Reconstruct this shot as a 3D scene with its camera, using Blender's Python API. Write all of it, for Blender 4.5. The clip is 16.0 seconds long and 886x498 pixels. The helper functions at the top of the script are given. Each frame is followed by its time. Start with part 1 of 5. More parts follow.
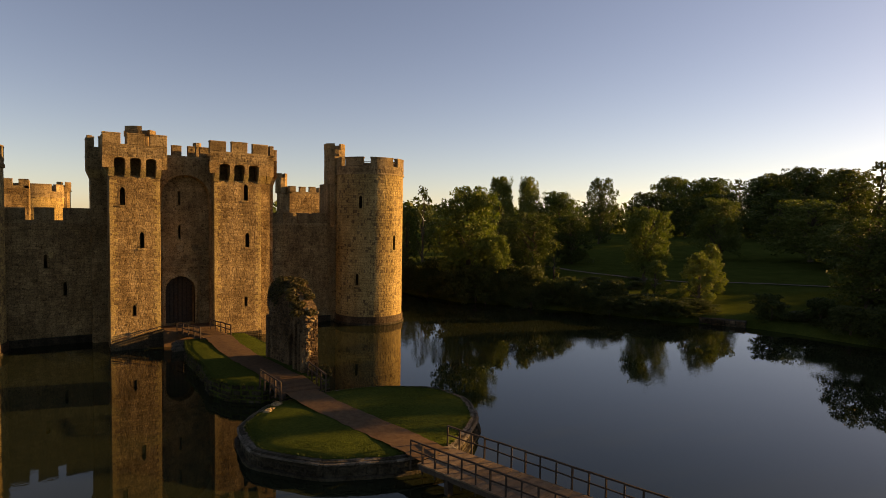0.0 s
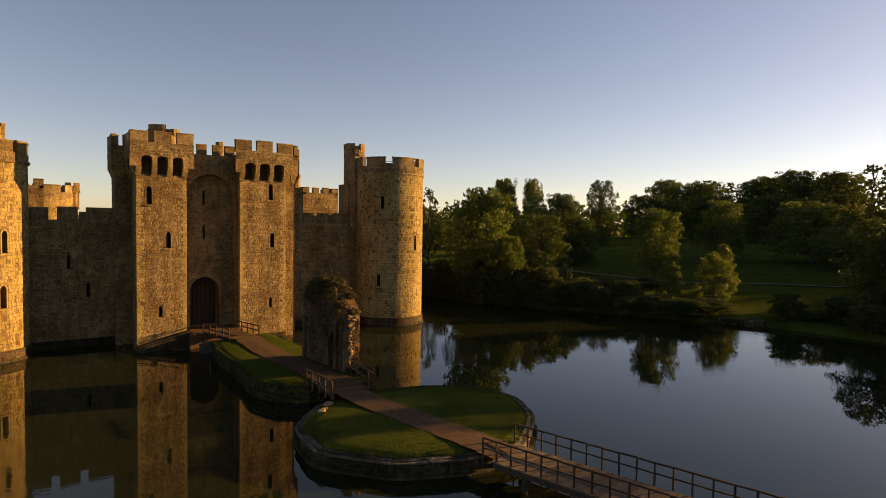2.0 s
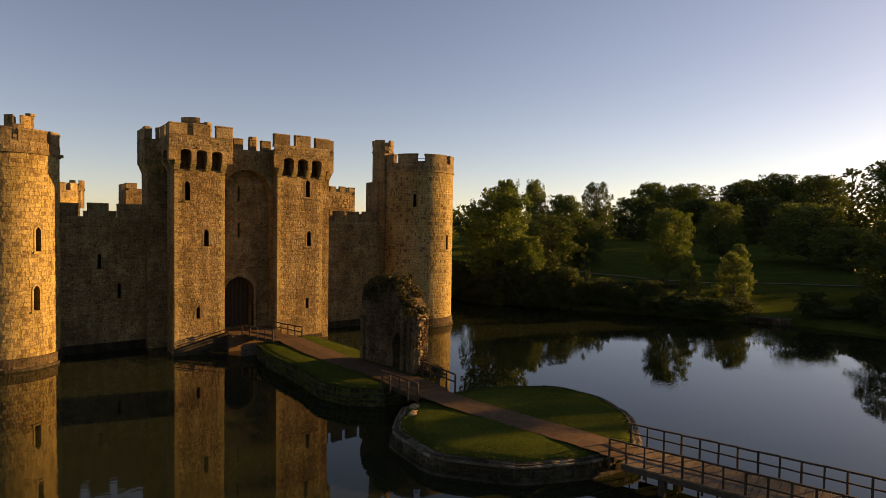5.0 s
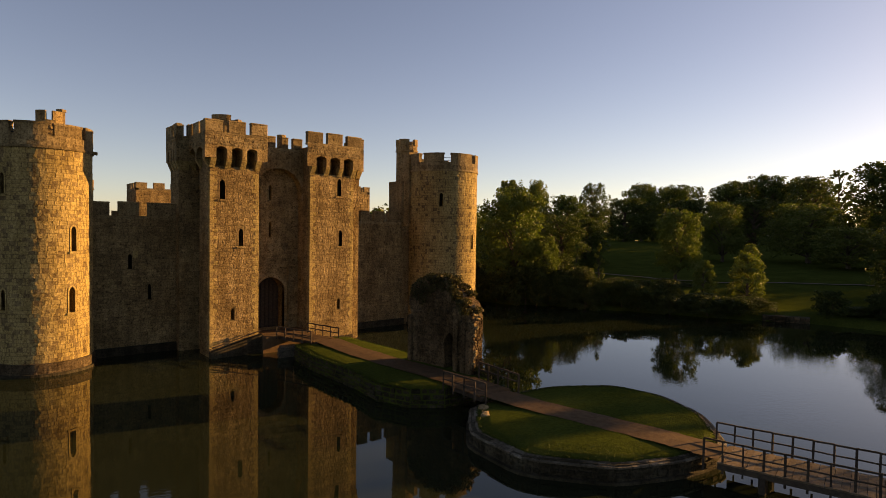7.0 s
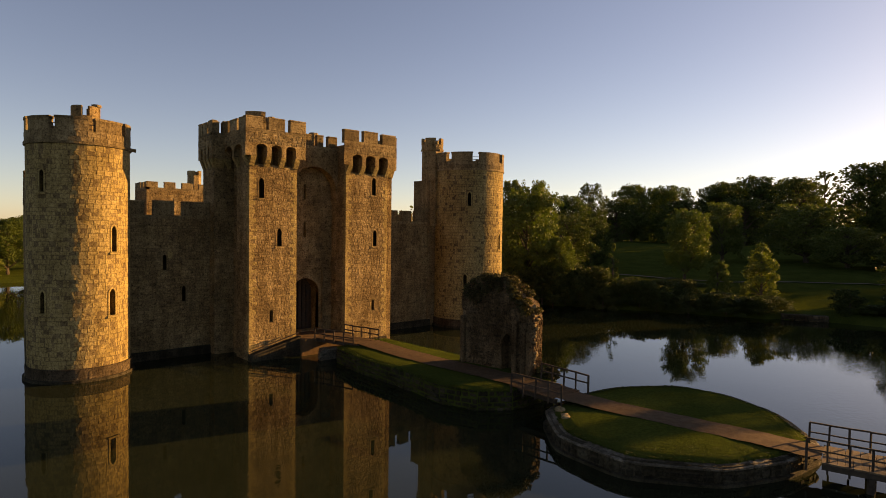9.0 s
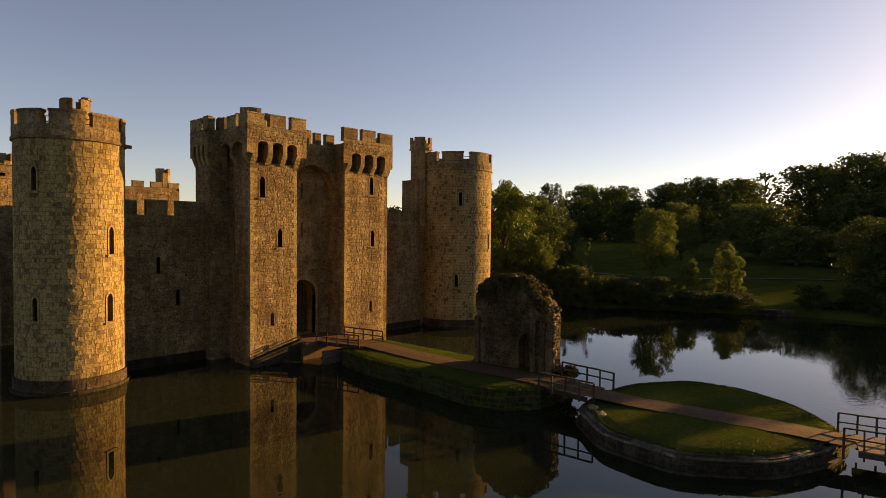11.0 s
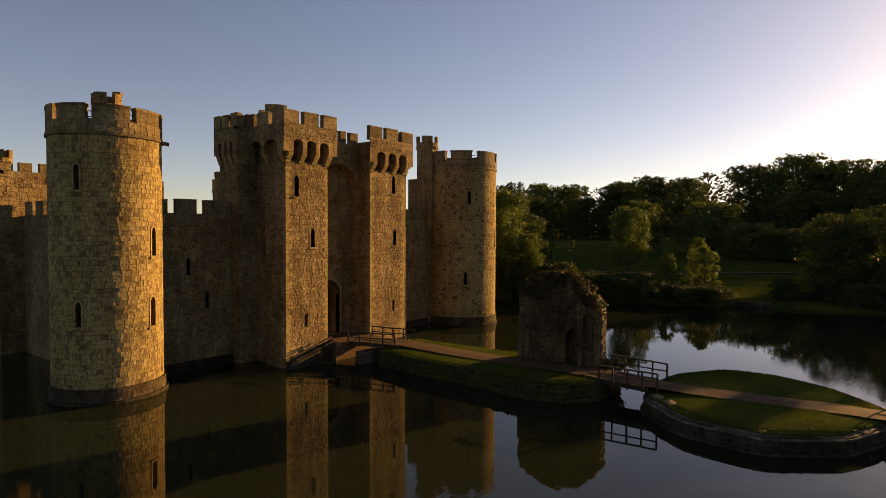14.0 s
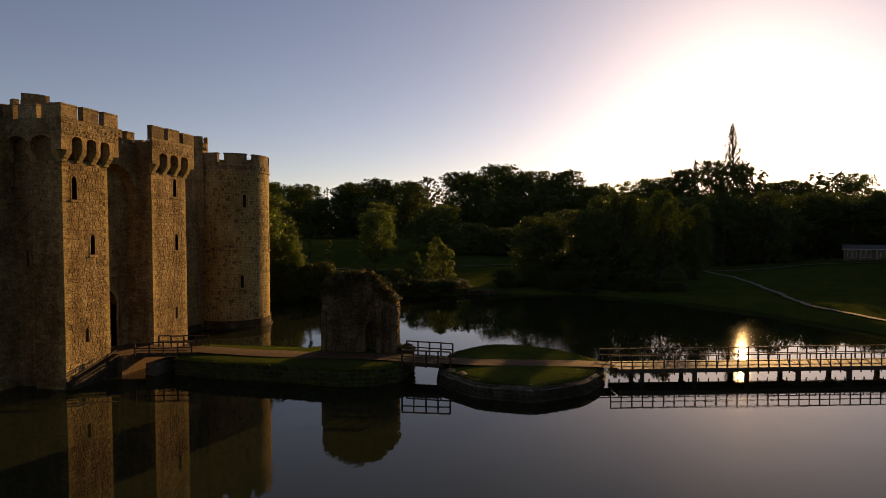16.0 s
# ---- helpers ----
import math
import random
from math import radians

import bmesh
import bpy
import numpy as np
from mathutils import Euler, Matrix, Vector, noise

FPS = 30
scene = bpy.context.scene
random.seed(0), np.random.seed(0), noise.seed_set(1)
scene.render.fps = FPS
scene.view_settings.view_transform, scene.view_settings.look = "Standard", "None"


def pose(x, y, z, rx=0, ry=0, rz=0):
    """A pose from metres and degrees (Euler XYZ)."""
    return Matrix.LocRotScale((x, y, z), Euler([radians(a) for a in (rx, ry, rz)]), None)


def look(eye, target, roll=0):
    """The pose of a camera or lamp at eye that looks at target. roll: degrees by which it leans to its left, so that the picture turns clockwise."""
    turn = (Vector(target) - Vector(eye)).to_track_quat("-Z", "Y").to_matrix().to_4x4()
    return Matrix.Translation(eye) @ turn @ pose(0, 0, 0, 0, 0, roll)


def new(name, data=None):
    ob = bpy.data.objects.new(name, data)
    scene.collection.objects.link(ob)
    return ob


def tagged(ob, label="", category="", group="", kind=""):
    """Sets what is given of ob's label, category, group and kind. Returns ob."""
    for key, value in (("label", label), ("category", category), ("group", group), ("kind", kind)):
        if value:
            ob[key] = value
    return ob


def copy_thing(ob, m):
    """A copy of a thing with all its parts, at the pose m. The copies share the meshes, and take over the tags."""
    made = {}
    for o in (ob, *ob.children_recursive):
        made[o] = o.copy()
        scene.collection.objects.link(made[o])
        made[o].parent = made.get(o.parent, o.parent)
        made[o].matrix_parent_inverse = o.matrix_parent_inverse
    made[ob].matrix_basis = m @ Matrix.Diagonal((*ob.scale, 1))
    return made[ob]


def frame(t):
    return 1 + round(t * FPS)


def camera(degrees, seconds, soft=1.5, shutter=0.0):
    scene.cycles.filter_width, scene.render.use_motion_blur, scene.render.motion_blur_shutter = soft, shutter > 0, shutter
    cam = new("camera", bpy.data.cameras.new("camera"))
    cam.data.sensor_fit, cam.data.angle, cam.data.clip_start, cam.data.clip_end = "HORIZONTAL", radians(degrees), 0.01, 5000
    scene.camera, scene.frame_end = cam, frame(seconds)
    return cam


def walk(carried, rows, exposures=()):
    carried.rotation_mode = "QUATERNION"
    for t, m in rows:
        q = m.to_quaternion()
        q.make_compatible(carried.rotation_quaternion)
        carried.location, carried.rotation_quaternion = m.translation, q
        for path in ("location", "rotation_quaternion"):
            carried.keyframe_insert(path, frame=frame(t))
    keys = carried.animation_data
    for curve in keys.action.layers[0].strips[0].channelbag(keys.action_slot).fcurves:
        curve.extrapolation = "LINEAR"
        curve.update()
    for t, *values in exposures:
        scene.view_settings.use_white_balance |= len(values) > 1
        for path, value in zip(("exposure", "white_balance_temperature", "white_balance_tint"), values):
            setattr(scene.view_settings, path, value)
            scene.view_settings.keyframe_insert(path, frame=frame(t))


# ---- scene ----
cam = camera(74.00, 16.0, 0.65)
PATH = [
    (0, (-13.096, -64.651, 13.195), (-1.917, -48.097, 12.198), 0.95),
    (0.5, (-13.948, -64.150, 13.071), (-2.697, -47.643, 12.111), 0.93),
    (1, (-14.785, -63.535, 12.957), (-3.444, -47.087, 12.033), 0.91),
    (1.5, (-15.608, -62.793, 12.843), (-4.195, -46.394, 11.952), 0.90),
    (2, (-16.415, -62.003, 12.700), (-4.885, -45.684, 11.835), 0.90),
    (2.5, (-17.211, -61.110, 12.558), (-5.586, -44.858, 11.714), 0.91),
    (3, (-18.004, -60.126, 12.430), (-6.285, -43.940, 11.606), 0.91),
    (3.5, (-18.809, -59.121, 12.315), (-7.007, -42.994, 11.512), 0.92),
    (4, (-19.650, -58.221, 12.201), (-7.744, -42.170, 11.421), 0.92),
    (4.5, (-20.514, -57.375, 12.102), (-8.444, -41.446, 11.344), 0.91),
    (5, (-21.400, -56.552, 12.013), (-9.136, -40.770, 11.277), 0.91),
    (5.5, (-22.306, -55.721, 11.934), (-9.850, -40.089, 11.217), 0.90),
    (6, (-23.233, -54.850, 11.861), (-10.615, -39.348, 11.160), 0.88),
    (6.5, (-24.177, -53.910, 11.792), (-11.457, -38.491, 11.104), 0.87),
    (7, (-25.139, -52.868, 11.725), (-12.404, -37.462, 11.047), 0.86),
    (7.5, (-26.068, -51.768, 11.676), (-13.193, -36.477, 11.011), 0.85),
    (8, (-27.026, -50.656, 11.632), (-14.137, -35.377, 10.977), 0.85),
    (8.5, (-27.986, -49.614, 11.588), (-14.985, -34.430, 10.939), 0.83),
    (9, (-28.926, -48.650, 11.548), (-15.682, -33.678, 10.901), 0.81),
    (9.5, (-29.788, -47.694, 11.534), (-16.101, -33.126, 10.887), 0.78),
    (10, (-30.646, -46.748, 11.532), (-16.623, -32.502, 10.885), 0.74),
    (10.5, (-31.498, -45.800, 11.533), (-17.199, -31.832, 10.887), 0.69),
    (11, (-32.342, -44.847, 11.532), (-17.814, -31.116, 10.887), 0.64),
    (11.5, (-33.169, -43.874, 11.518), (-18.456, -30.342, 10.875), 0.59),
    (12, (-33.977, -42.868, 11.487), (-19.159, -29.452, 10.843), 0.54),
    (12.5, (-34.780, -41.865, 11.457), (-19.858, -28.564, 10.810), 0.49),
    (13, (-35.620, -40.888, 11.435), (-20.626, -27.669, 10.778), 0.43),
    (13.5, (-36.619, -39.968, 11.442), (-21.430, -26.975, 10.771), 0.37),
    (14, (-37.882, -39.137, 11.487), (-22.066, -26.915, 10.802), 0.29),
    (14.5, (-39.482, -38.328, 11.569), (-22.691, -27.485, 10.868), 0.21),
    (15, (-41.260, -37.487, 11.685), (-23.220, -28.882, 10.971), 0.14),
    (15.5, (-43.061, -36.532, 11.832), (-24.034, -30.414, 11.111), 0.07),
    (16, (-44.873, -35.507, 12.001), (-25.259, -31.666, 11.278), 0.02),
]
walk(cam, [(t, look(eye, target, roll)) for t, eye, target, roll in PATH], [(0, 1.14, 11700, 32), (9, 1.14, 11700, 32), (13, 0.98, 11500, 32), (14.5, 0.86, 11200, 32), (15.5, 0.74, 10900, 32), (16, 0.47, 10700, 32)])

# ---- light ----
SUN = Vector((0.942, -0.27, 0.198)).normalized()
SUN_EL = math.asin(SUN.z)
world = bpy.data.worlds.new("sky")
scene.world = world
world.use_nodes = True
wn = world.node_tree.nodes
wn.clear()
sky = wn.new("ShaderNodeTexSky")
sky.sky_type = "NISHITA"
sky.sun_disc = False
sky.sun_elevation = SUN_EL
sky.sun_rotation = math.atan2(SUN.x, SUN.y)
sky.altitude = 0
sky.air_density, sky.dust_density, sky.ozone_density = 0.74, 0.36, 3.2
wbg, wout = wn.new("ShaderNodeBackground"), wn.new("ShaderNodeOutputWorld")
wbg.inputs[1].default_value = 0.092
world.node_tree.links.new(sky.outputs[0], wbg.inputs[0])
world.node_tree.links.new(wbg.outputs[0], wout.inputs[0])
sun_data = bpy.data.lights.new("sun", "SUN")
sun_data.energy, sun_data.angle, sun_data.color = 5.2, radians(0.6), (1.0, 0.755, 0.38)
sun = new("sun", sun_data)
sun.matrix_world = Matrix.Translation((60, -40, 60)) @ SUN.to_track_quat("Z", "Y").to_matrix().to_4x4()


# ---- materials ----
def mat_base(name, rough=0.9, metal=0.0):
    m = bpy.data.materials.new(name)
    m.use_nodes = True
    nt = m.node_tree
    b = nt.nodes["Principled BSDF"]
    b.inputs["Roughness"].default_value = rough
    b.inputs["Metallic"].default_value = metal
    b.inputs["Specular IOR Level"].default_value = 0.08
    return m, nt, b


def ramp(nt, stops):
    r = nt.nodes.new("ShaderNodeValToRGB")
    e = r.color_ramp.elements
    while len(e) < len(stops):
        e.new(0.5)
    for i, (p, c) in enumerate(stops):
        e[i].position, e[i].color = p, (*c, 1)
    return r


def mixed(nt, fac, a, b, mode="MIX"):
    m = nt.nodes.new("ShaderNodeMix")
    m.data_type, m.blend_type = "RGBA", mode
    for sock, v in ((m.inputs[0], fac), (m.inputs[6], a), (m.inputs[7], b)):
        if isinstance(v, (int, float)):
            sock.default_value = v
        elif isinstance(v, tuple):
            sock.default_value = (*v, 1)
        else:
            nt.links.new(v, sock)
    return m.outputs[2]


def noise_of(nt, scale, detail=4.0, rough=0.6, stretch=None):
    tc = nt.nodes.new("ShaderNodeNewGeometry")
    n = nt.nodes.new("ShaderNodeTexNoise")
    n.inputs["Scale"].default_value, n.inputs["Detail"].default_value, n.inputs["Roughness"].default_value = scale, detail, rough
    if stretch:
        mp = nt.nodes.new("ShaderNodeMapping")
        mp.inputs["Scale"].default_value = stretch
        nt.links.new(tc.outputs["Position"], mp.inputs["Vector"])
        nt.links.new(mp.outputs[0], n.inputs["Vector"])
    else:
        nt.links.new(tc.outputs["Position"], n.inputs["Vector"])
    return n.outputs["Fac"]


def rand_of(nt):
    """One random value for each piece, whether an object or an island of a mesh."""
    g, o = nt.nodes.new("ShaderNodeNewGeometry"), nt.nodes.new("ShaderNodeObjectInfo")
    a = nt.nodes.new("ShaderNodeMath")
    a.operation = "ADD"
    nt.links.new(g.outputs["Random Per Island"], a.inputs[0])
    nt.links.new(o.outputs["Random"], a.inputs[1])
    f = nt.nodes.new("ShaderNodeMath")
    f.operation = "FRACT"
    nt.links.new(a.outputs[0], f.inputs[0])
    return f.outputs[0]


def bump(nt, b, heights, strength=0.5, dist=0.03):
    prev = None
    for h, d in heights:
        n = nt.nodes.new("ShaderNodeBump")
        n.inputs["Strength"].default_value, n.inputs["Distance"].default_value = strength, d
        nt.links.new(h, n.inputs["Height"])
        if prev:
            nt.links.new(prev, n.inputs["Normal"])
        prev = n.outputs[0]
    nt.links.new(prev, b.inputs["Normal"])


def stone_mat(name, dark, mid, light, stain=0.5, grain=0.06, pit_shade=0.6):
    m, nt, b = mat_base(name, 0.92)
    r = ramp(nt, [(0.0, dark), (0.45, mid), (1.0, light)])
    nt.links.new(rand_of(nt), r.inputs[0])
    n1 = noise_of(nt, 0.35, 5)
    r1 = ramp(nt, [(0.38, (0.45, 0.42, 0.38)), (0.62, (1, 1, 1))])
    nt.links.new(n1, r1.inputs[0])
    c = mixed(nt, stain, r.outputs[0], r1.outputs[0], "MULTIPLY")
    n2 = noise_of(nt, 1.4, 6, 0.65, (1.0, 1.0, 0.22))
    r2 = ramp(nt, [(0.42, (0.5, 0.46, 0.4)), (0.58, (1, 1, 1))])
    nt.links.new(n2, r2.inputs[0])
    c = mixed(nt, stain * 0.8, c, r2.outputs[0], "MULTIPLY")
    n3 = noise_of(nt, 7.0, 6, 0.7)
    r3 = ramp(nt, [(0.36, (0.5, 0.46, 0.4)), (0.52, (1.0, 1.0, 1.0)), (0.7, (1.25, 1.22, 1.15))])
    nt.links.new(n3, r3.inputs[0])
    c = mixed(nt, 1.0, c, r3.outputs[0], "MULTIPLY")
    n4 = noise_of(nt, 0.9, 7, 0.7, (1.0, 1.0, 2.2))
    r4 = ramp(nt, [(0.36, (0.6, 0.56, 0.5)), (0.5, (1, 1, 1)), (0.68, (1.16, 1.15, 1.1))])
    nt.links.new(n4, r4.inputs[0])
    c = mixed(nt, stain, c, r4.outputs[0], "MULTIPLY")
    # dark spots paint the shade of small pits; they have no relief
    n5 = noise_of(nt, 3.6, 3, 0.6)
    r5 = ramp(nt, [(0.33, (0.42, 0.38, 0.34)), (0.42, (1, 1, 1))])
    nt.links.new(n5, r5.inputs[0])
    c = mixed(nt, pit_shade, c, r5.outputs[0], "MULTIPLY")
    nt.links.new(c, b.inputs["Base Color"])
    bump(nt, b, [(n3, grain), (noise_of(nt, 2.2, 5), grain * 1.5), (noise_of(nt, 18.0, 5, 0.75), grain * 0.5)], 0.7)
    return m


M_STONE = stone_mat("sandstone", (0.352, 0.258, 0.113), (0.366, 0.27, 0.119), (0.38, 0.281, 0.125), 0.45, 0.05, 0.3)
M_STONE2 = stone_mat("weathered_sandstone", (0.245, 0.169, 0.088), (0.305, 0.213, 0.11), (0.365, 0.26, 0.136), 0.65, 0.1, 0.85)
M_MORTAR = stone_mat("mortar_core", (0.19, 0.135, 0.068), (0.22, 0.157, 0.08), (0.25, 0.178, 0.09), 0.6, 0.03)
M_LICHEN = stone_mat("lichened_sandstone", (0.19, 0.138, 0.075), (0.265, 0.195, 0.108), (0.34, 0.255, 0.143), 0.6, 0.06, 0.7)
M_TIDE = stone_mat("tide_stained_stone", (0.085, 0.062, 0.04), (0.12, 0.088, 0.056), (0.16, 0.116, 0.074), 0.75, 0.09)
M_RUIN = stone_mat("dark_rubble_stone", (0.095, 0.063, 0.037), (0.14, 0.093, 0.053), (0.2, 0.132, 0.075), 0.8, 0.14, 0.9)
M_WETSTONE = stone_mat("damp_stone", (0.045, 0.038, 0.026), (0.062, 0.052, 0.035), (0.085, 0.07, 0.047), 0.75, 0.09)
M_PINKSTONE = stone_mat("pale_kerb_stone", (0.17, 0.148, 0.115), (0.2, 0.174, 0.137), (0.235, 0.205, 0.165), 0.85, 0.08)


def simple_mat(name, a, b_, scale=6.0, rough=0.8, metal=0.0, bumpd=0.01):
    m, nt, b = mat_base(name, rough, metal)
    n = noise_of(nt, scale, 5)
    r = ramp(nt, [(0.3, a), (0.7, b_)])
    nt.links.new(n, r.inputs[0])
    v = ramp(nt, [(0.0, (0.75, 0.75, 0.75)), (1.0, (1.15, 1.15, 1.15))])
    nt.links.new(rand_of(nt), v.inputs[0])
    nt.links.new(mixed(nt, 1.0, r.outputs[0], v.outputs[0], "MULTIPLY"), b.inputs["Base Color"])
    bump(nt, b, [(noise_of(nt, scale * 3, 4), bumpd)], 0.6)
    return m


M_WOOD = simple_mat("weathered_oak", (0.1, 0.068, 0.043), (0.165, 0.118, 0.074), 5.0, 0.75)
M_DARKWOOD = simple_mat("dark_timber", (0.035, 0.026, 0.02), (0.07, 0.05, 0.036), 5.0, 0.8)
M_IRON = simple_mat("dark_iron", (0.03, 0.03, 0.032), (0.06, 0.055, 0.05), 9.0, 0.55, 0.6)
M_PATH = simple_mat("reddish_gravel", (0.066, 0.039, 0.021), (0.1, 0.061, 0.034), 3.0, 0.95, 0.0, 0.03)
M_TRACK = simple_mat("pale_gravel", (0.125, 0.105, 0.074), (0.18, 0.152, 0.11), 2.0, 0.95, 0.0, 0.03)
M_BARK = simple_mat("bark", (0.05, 0.038, 0.028), (0.11, 0.085, 0.06), 4.0, 0.95, 0.0, 0.05)
M_LEAD = simple_mat("roof_lead", (0.16, 0.16, 0.16), (0.24, 0.235, 0.23), 2.0, 0.6)
M_WALLPAINT = simple_mat("painted_boards", (0.3, 0.28, 0.25), (0.4, 0.38, 0.34), 2.0, 0.7)
M_SLATE = simple_mat("dark_slate", (0.06, 0.055, 0.055), (0.1, 0.09, 0.085), 4.0, 0.7)


def leaf_mat(name, a, b_, trans=0.35):
    m, nt, b = mat_base(name, 0.6)
    r = ramp(nt, [(0.0, a), (1.0, b_)])
    g = nt.nodes.new("ShaderNodeNewGeometry")
    nt.links.new(g.outputs["Random Per Island"], r.inputs[0])
    o = nt.nodes.new("ShaderNodeObjectInfo")
    v = ramp(nt, [(0.0, (0.7, 0.78, 0.7)), (1.0, (1.2, 1.1, 1.1))])
    nt.links.new(o.outputs["Random"], v.inputs[0])
    c = mixed(nt, 1.0, r.outputs[0], v.outputs[0], "MULTIPLY")
    nt.links.new(c, b.inputs["Base Color"])
    t = nt.nodes.new("ShaderNodeBsdfTranslucent")
    nt.links.new(mixed(nt, 1.0, c, (0.95, 1.15, 0.45), "MULTIPLY"), t.inputs[0])
    mx = nt.nodes.new("ShaderNodeMixShader")
    mx.inputs[0].default_value = trans
    nt.links.new(b.outputs[0], mx.inputs[1])
    nt.links.new(t.outputs[0], mx.inputs[2])
    nt.links.new(mx.outputs[0], nt.nodes["Material Output"].inputs[0])
    return m


M_LEAF = leaf_mat("summer_leaves", (0.062, 0.086, 0.022), (0.105, 0.128, 0.036), 0.26)
M_LEAF2 = leaf_mat("bright_leaves", (0.094, 0.122, 0.03), (0.148, 0.168, 0.048), 0.28)
M_LEAF4 = leaf_mat("pale_young_leaves", (0.115, 0.135, 0.038), (0.17, 0.185, 0.056), 0.32)
M_LEAF3 = leaf_mat("dark_leaves", (0.048, 0.066, 0.019), (0.08, 0.1, 0.03), 0.24)
M_IVY = leaf_mat("ivy_and_dry_grass", (0.04, 0.034, 0.016), (0.1, 0.076, 0.035), 0.25)
M_LEAF5 = leaf_mat("waterside_leaves", (0.034, 0.046, 0.015), (0.068, 0.082, 0.026), 0.24)
M_BLADE = leaf_mat("grass_blades", (0.03, 0.047, 0.009), (0.052, 0.069, 0.014), 0.22)


def grass_mat():
    m, nt, b = mat_base("mown_grass", 1.0)
    b.inputs["Specular IOR Level"].default_value = 0.0
    n1, n2 = noise_of(nt, 0.25, 5), noise_of(nt, 5.0, 6, 0.7)
    r = ramp(nt, [(0.3, (0.038, 0.054, 0.012)), (0.7, (0.066, 0.084, 0.02))])
    nt.links.new(n1, r.inputs[0])
    r2 = ramp(nt, [(0.3, (0.6, 0.6, 0.55)), (0.75, (1.25, 1.2, 1.05))])
    nt.links.new(n2, r2.inputs[0])
    nt.links.new(mixed(nt, 1.0, r.outputs[0], r2.outputs[0], "MULTIPLY"), b.inputs["Base Color"])
    bump(nt, b, [(noise_of(nt, 14.0, 5, 0.8), 0.08)], 0.8)
    return m


M_GRASS = grass_mat()


def water_mat():
    m, nt, b = mat_base("moat_water", 0.02)
    b.inputs["Base Color"].default_value = (0.012, 0.0155, 0.0075, 1)
    b.inputs["IOR"].default_value = 1.4
    b.inputs["Specular Tint"].default_value = (1.0, 0.98, 0.7, 1)
    b.inputs["Specular IOR Level"].default_value = 0.5
    n1 = noise_of(nt, 2.2, 3, 0.5, (1.0, 1.6, 1.0))
    n2 = noise_of(nt, 0.07, 2, 0.5)
    r = ramp(nt, [(0.48, (0.05, 0.05, 0.05)), (0.68, (1, 1, 1))])
    nt.links.new(n2, r.inputs[0])
    mul = nt.nodes.new("ShaderNodeMath")
    mul.operation = "MULTIPLY"
    nt.links.new(n1, mul.inputs[0])
    nt.links.new(r.outputs[0], mul.inputs[1])
    bump(nt, b, [(mul.outputs[0], 0.016)], 0.5)
    return m


M_WATER = water_mat()


def glass_dark():
    m, nt, b = mat_base("dark_window_glass", 0.08)
    b.inputs["Base Color"].default_value = (0.02, 0.022, 0.025, 1)
    b.inputs["Specular IOR Level"].default_value = 0.5
    return m


M_GLASS = glass_dark()


# ---- building helpers ----
def mesh_of(name, bm, material):
    me = bpy.data.meshes.new(name)
    bm.to_mesh(me)
    bm.free()
    me.materials.append(material)
    return me


def under(ob, parent):
    """Hangs ob, built in world places, under its thing or part."""
    ob.parent = parent
    if parent.parent is None:
        ob.matrix_parent_inverse = Matrix.Translation(-parent.location)
    return ob


def part(name, bm, material, parent, label=""):
    ob = new(name, mesh_of(name, bm, material))
    return tagged(under(ob, parent), label)


def thing(name, label, category, loc=(0, 0, 0), group="", kind=""):
    ob = new(name)
    ob.empty_display_size = 0.5
    ob.location = loc
    return tagged(ob, label, category, group, kind)


def box(bm, x0, x1, y0, y1, z0, z1, bevel=0.0):
    vs = [bm.verts.new(p) for p in ((x0, y0, z0), (x1, y0, z0), (x1, y1, z0), (x0, y1, z0), (x0, y0, z1), (x1, y0, z1), (x1, y1, z1), (x0, y1, z1))]
    fs = [bm.faces.new([vs[i] for i in f]) for f in ((3, 2, 1, 0), (4, 5, 6, 7), (0, 1, 5, 4), (1, 2, 6, 5), (2, 3, 7, 6), (3, 0, 4, 7))]
    if bevel:
        es = {e for f in fs for e in f.edges}
        bmesh.ops.bevel(bm, geom=list(es), offset=bevel, segments=1, affect="EDGES")
    return bm


def beam(bm, a, b, w, h):
    """A straight square bar from a to b."""
    a, b = Vector(a), Vector(b)
    d = (b - a).normalized()
    side = d.cross(Vector((0, 0, 1)))
    if side.length < 1e-4:
        side = Vector((1, 0, 0))
    side.normalize()
    up = side.cross(d)
    vs = [bm.verts.new(p + side * (i * w / 2) + up * (j * h / 2)) for p in (a, b) for i, j in ((-1, -1), (1, -1), (1, 1), (-1, 1))]
    for f in ((0, 1, 2, 3), (7, 6, 5, 4), (0, 4, 5, 1), (1, 5, 6, 2), (2, 6, 7, 3), (3, 7, 4, 0)):
        bm.faces.new([vs[i] for i in f])
    return bm


def prism(bm, poly, z0, z1):
    """An upright prism over a polygon that runs anticlockwise."""
    lo = [bm.verts.new((x, y, z0)) for x, y in poly]
    hi = [bm.verts.new((x, y, z1)) for x, y in poly]
    n = len(poly)
    bm.faces.new(lo[::-1])
    bm.faces.new(hi)
    for i in range(n):
        j = (i + 1) % n
        bm.faces.new((lo[i], lo[j], hi[j], hi[i]))
    return bm


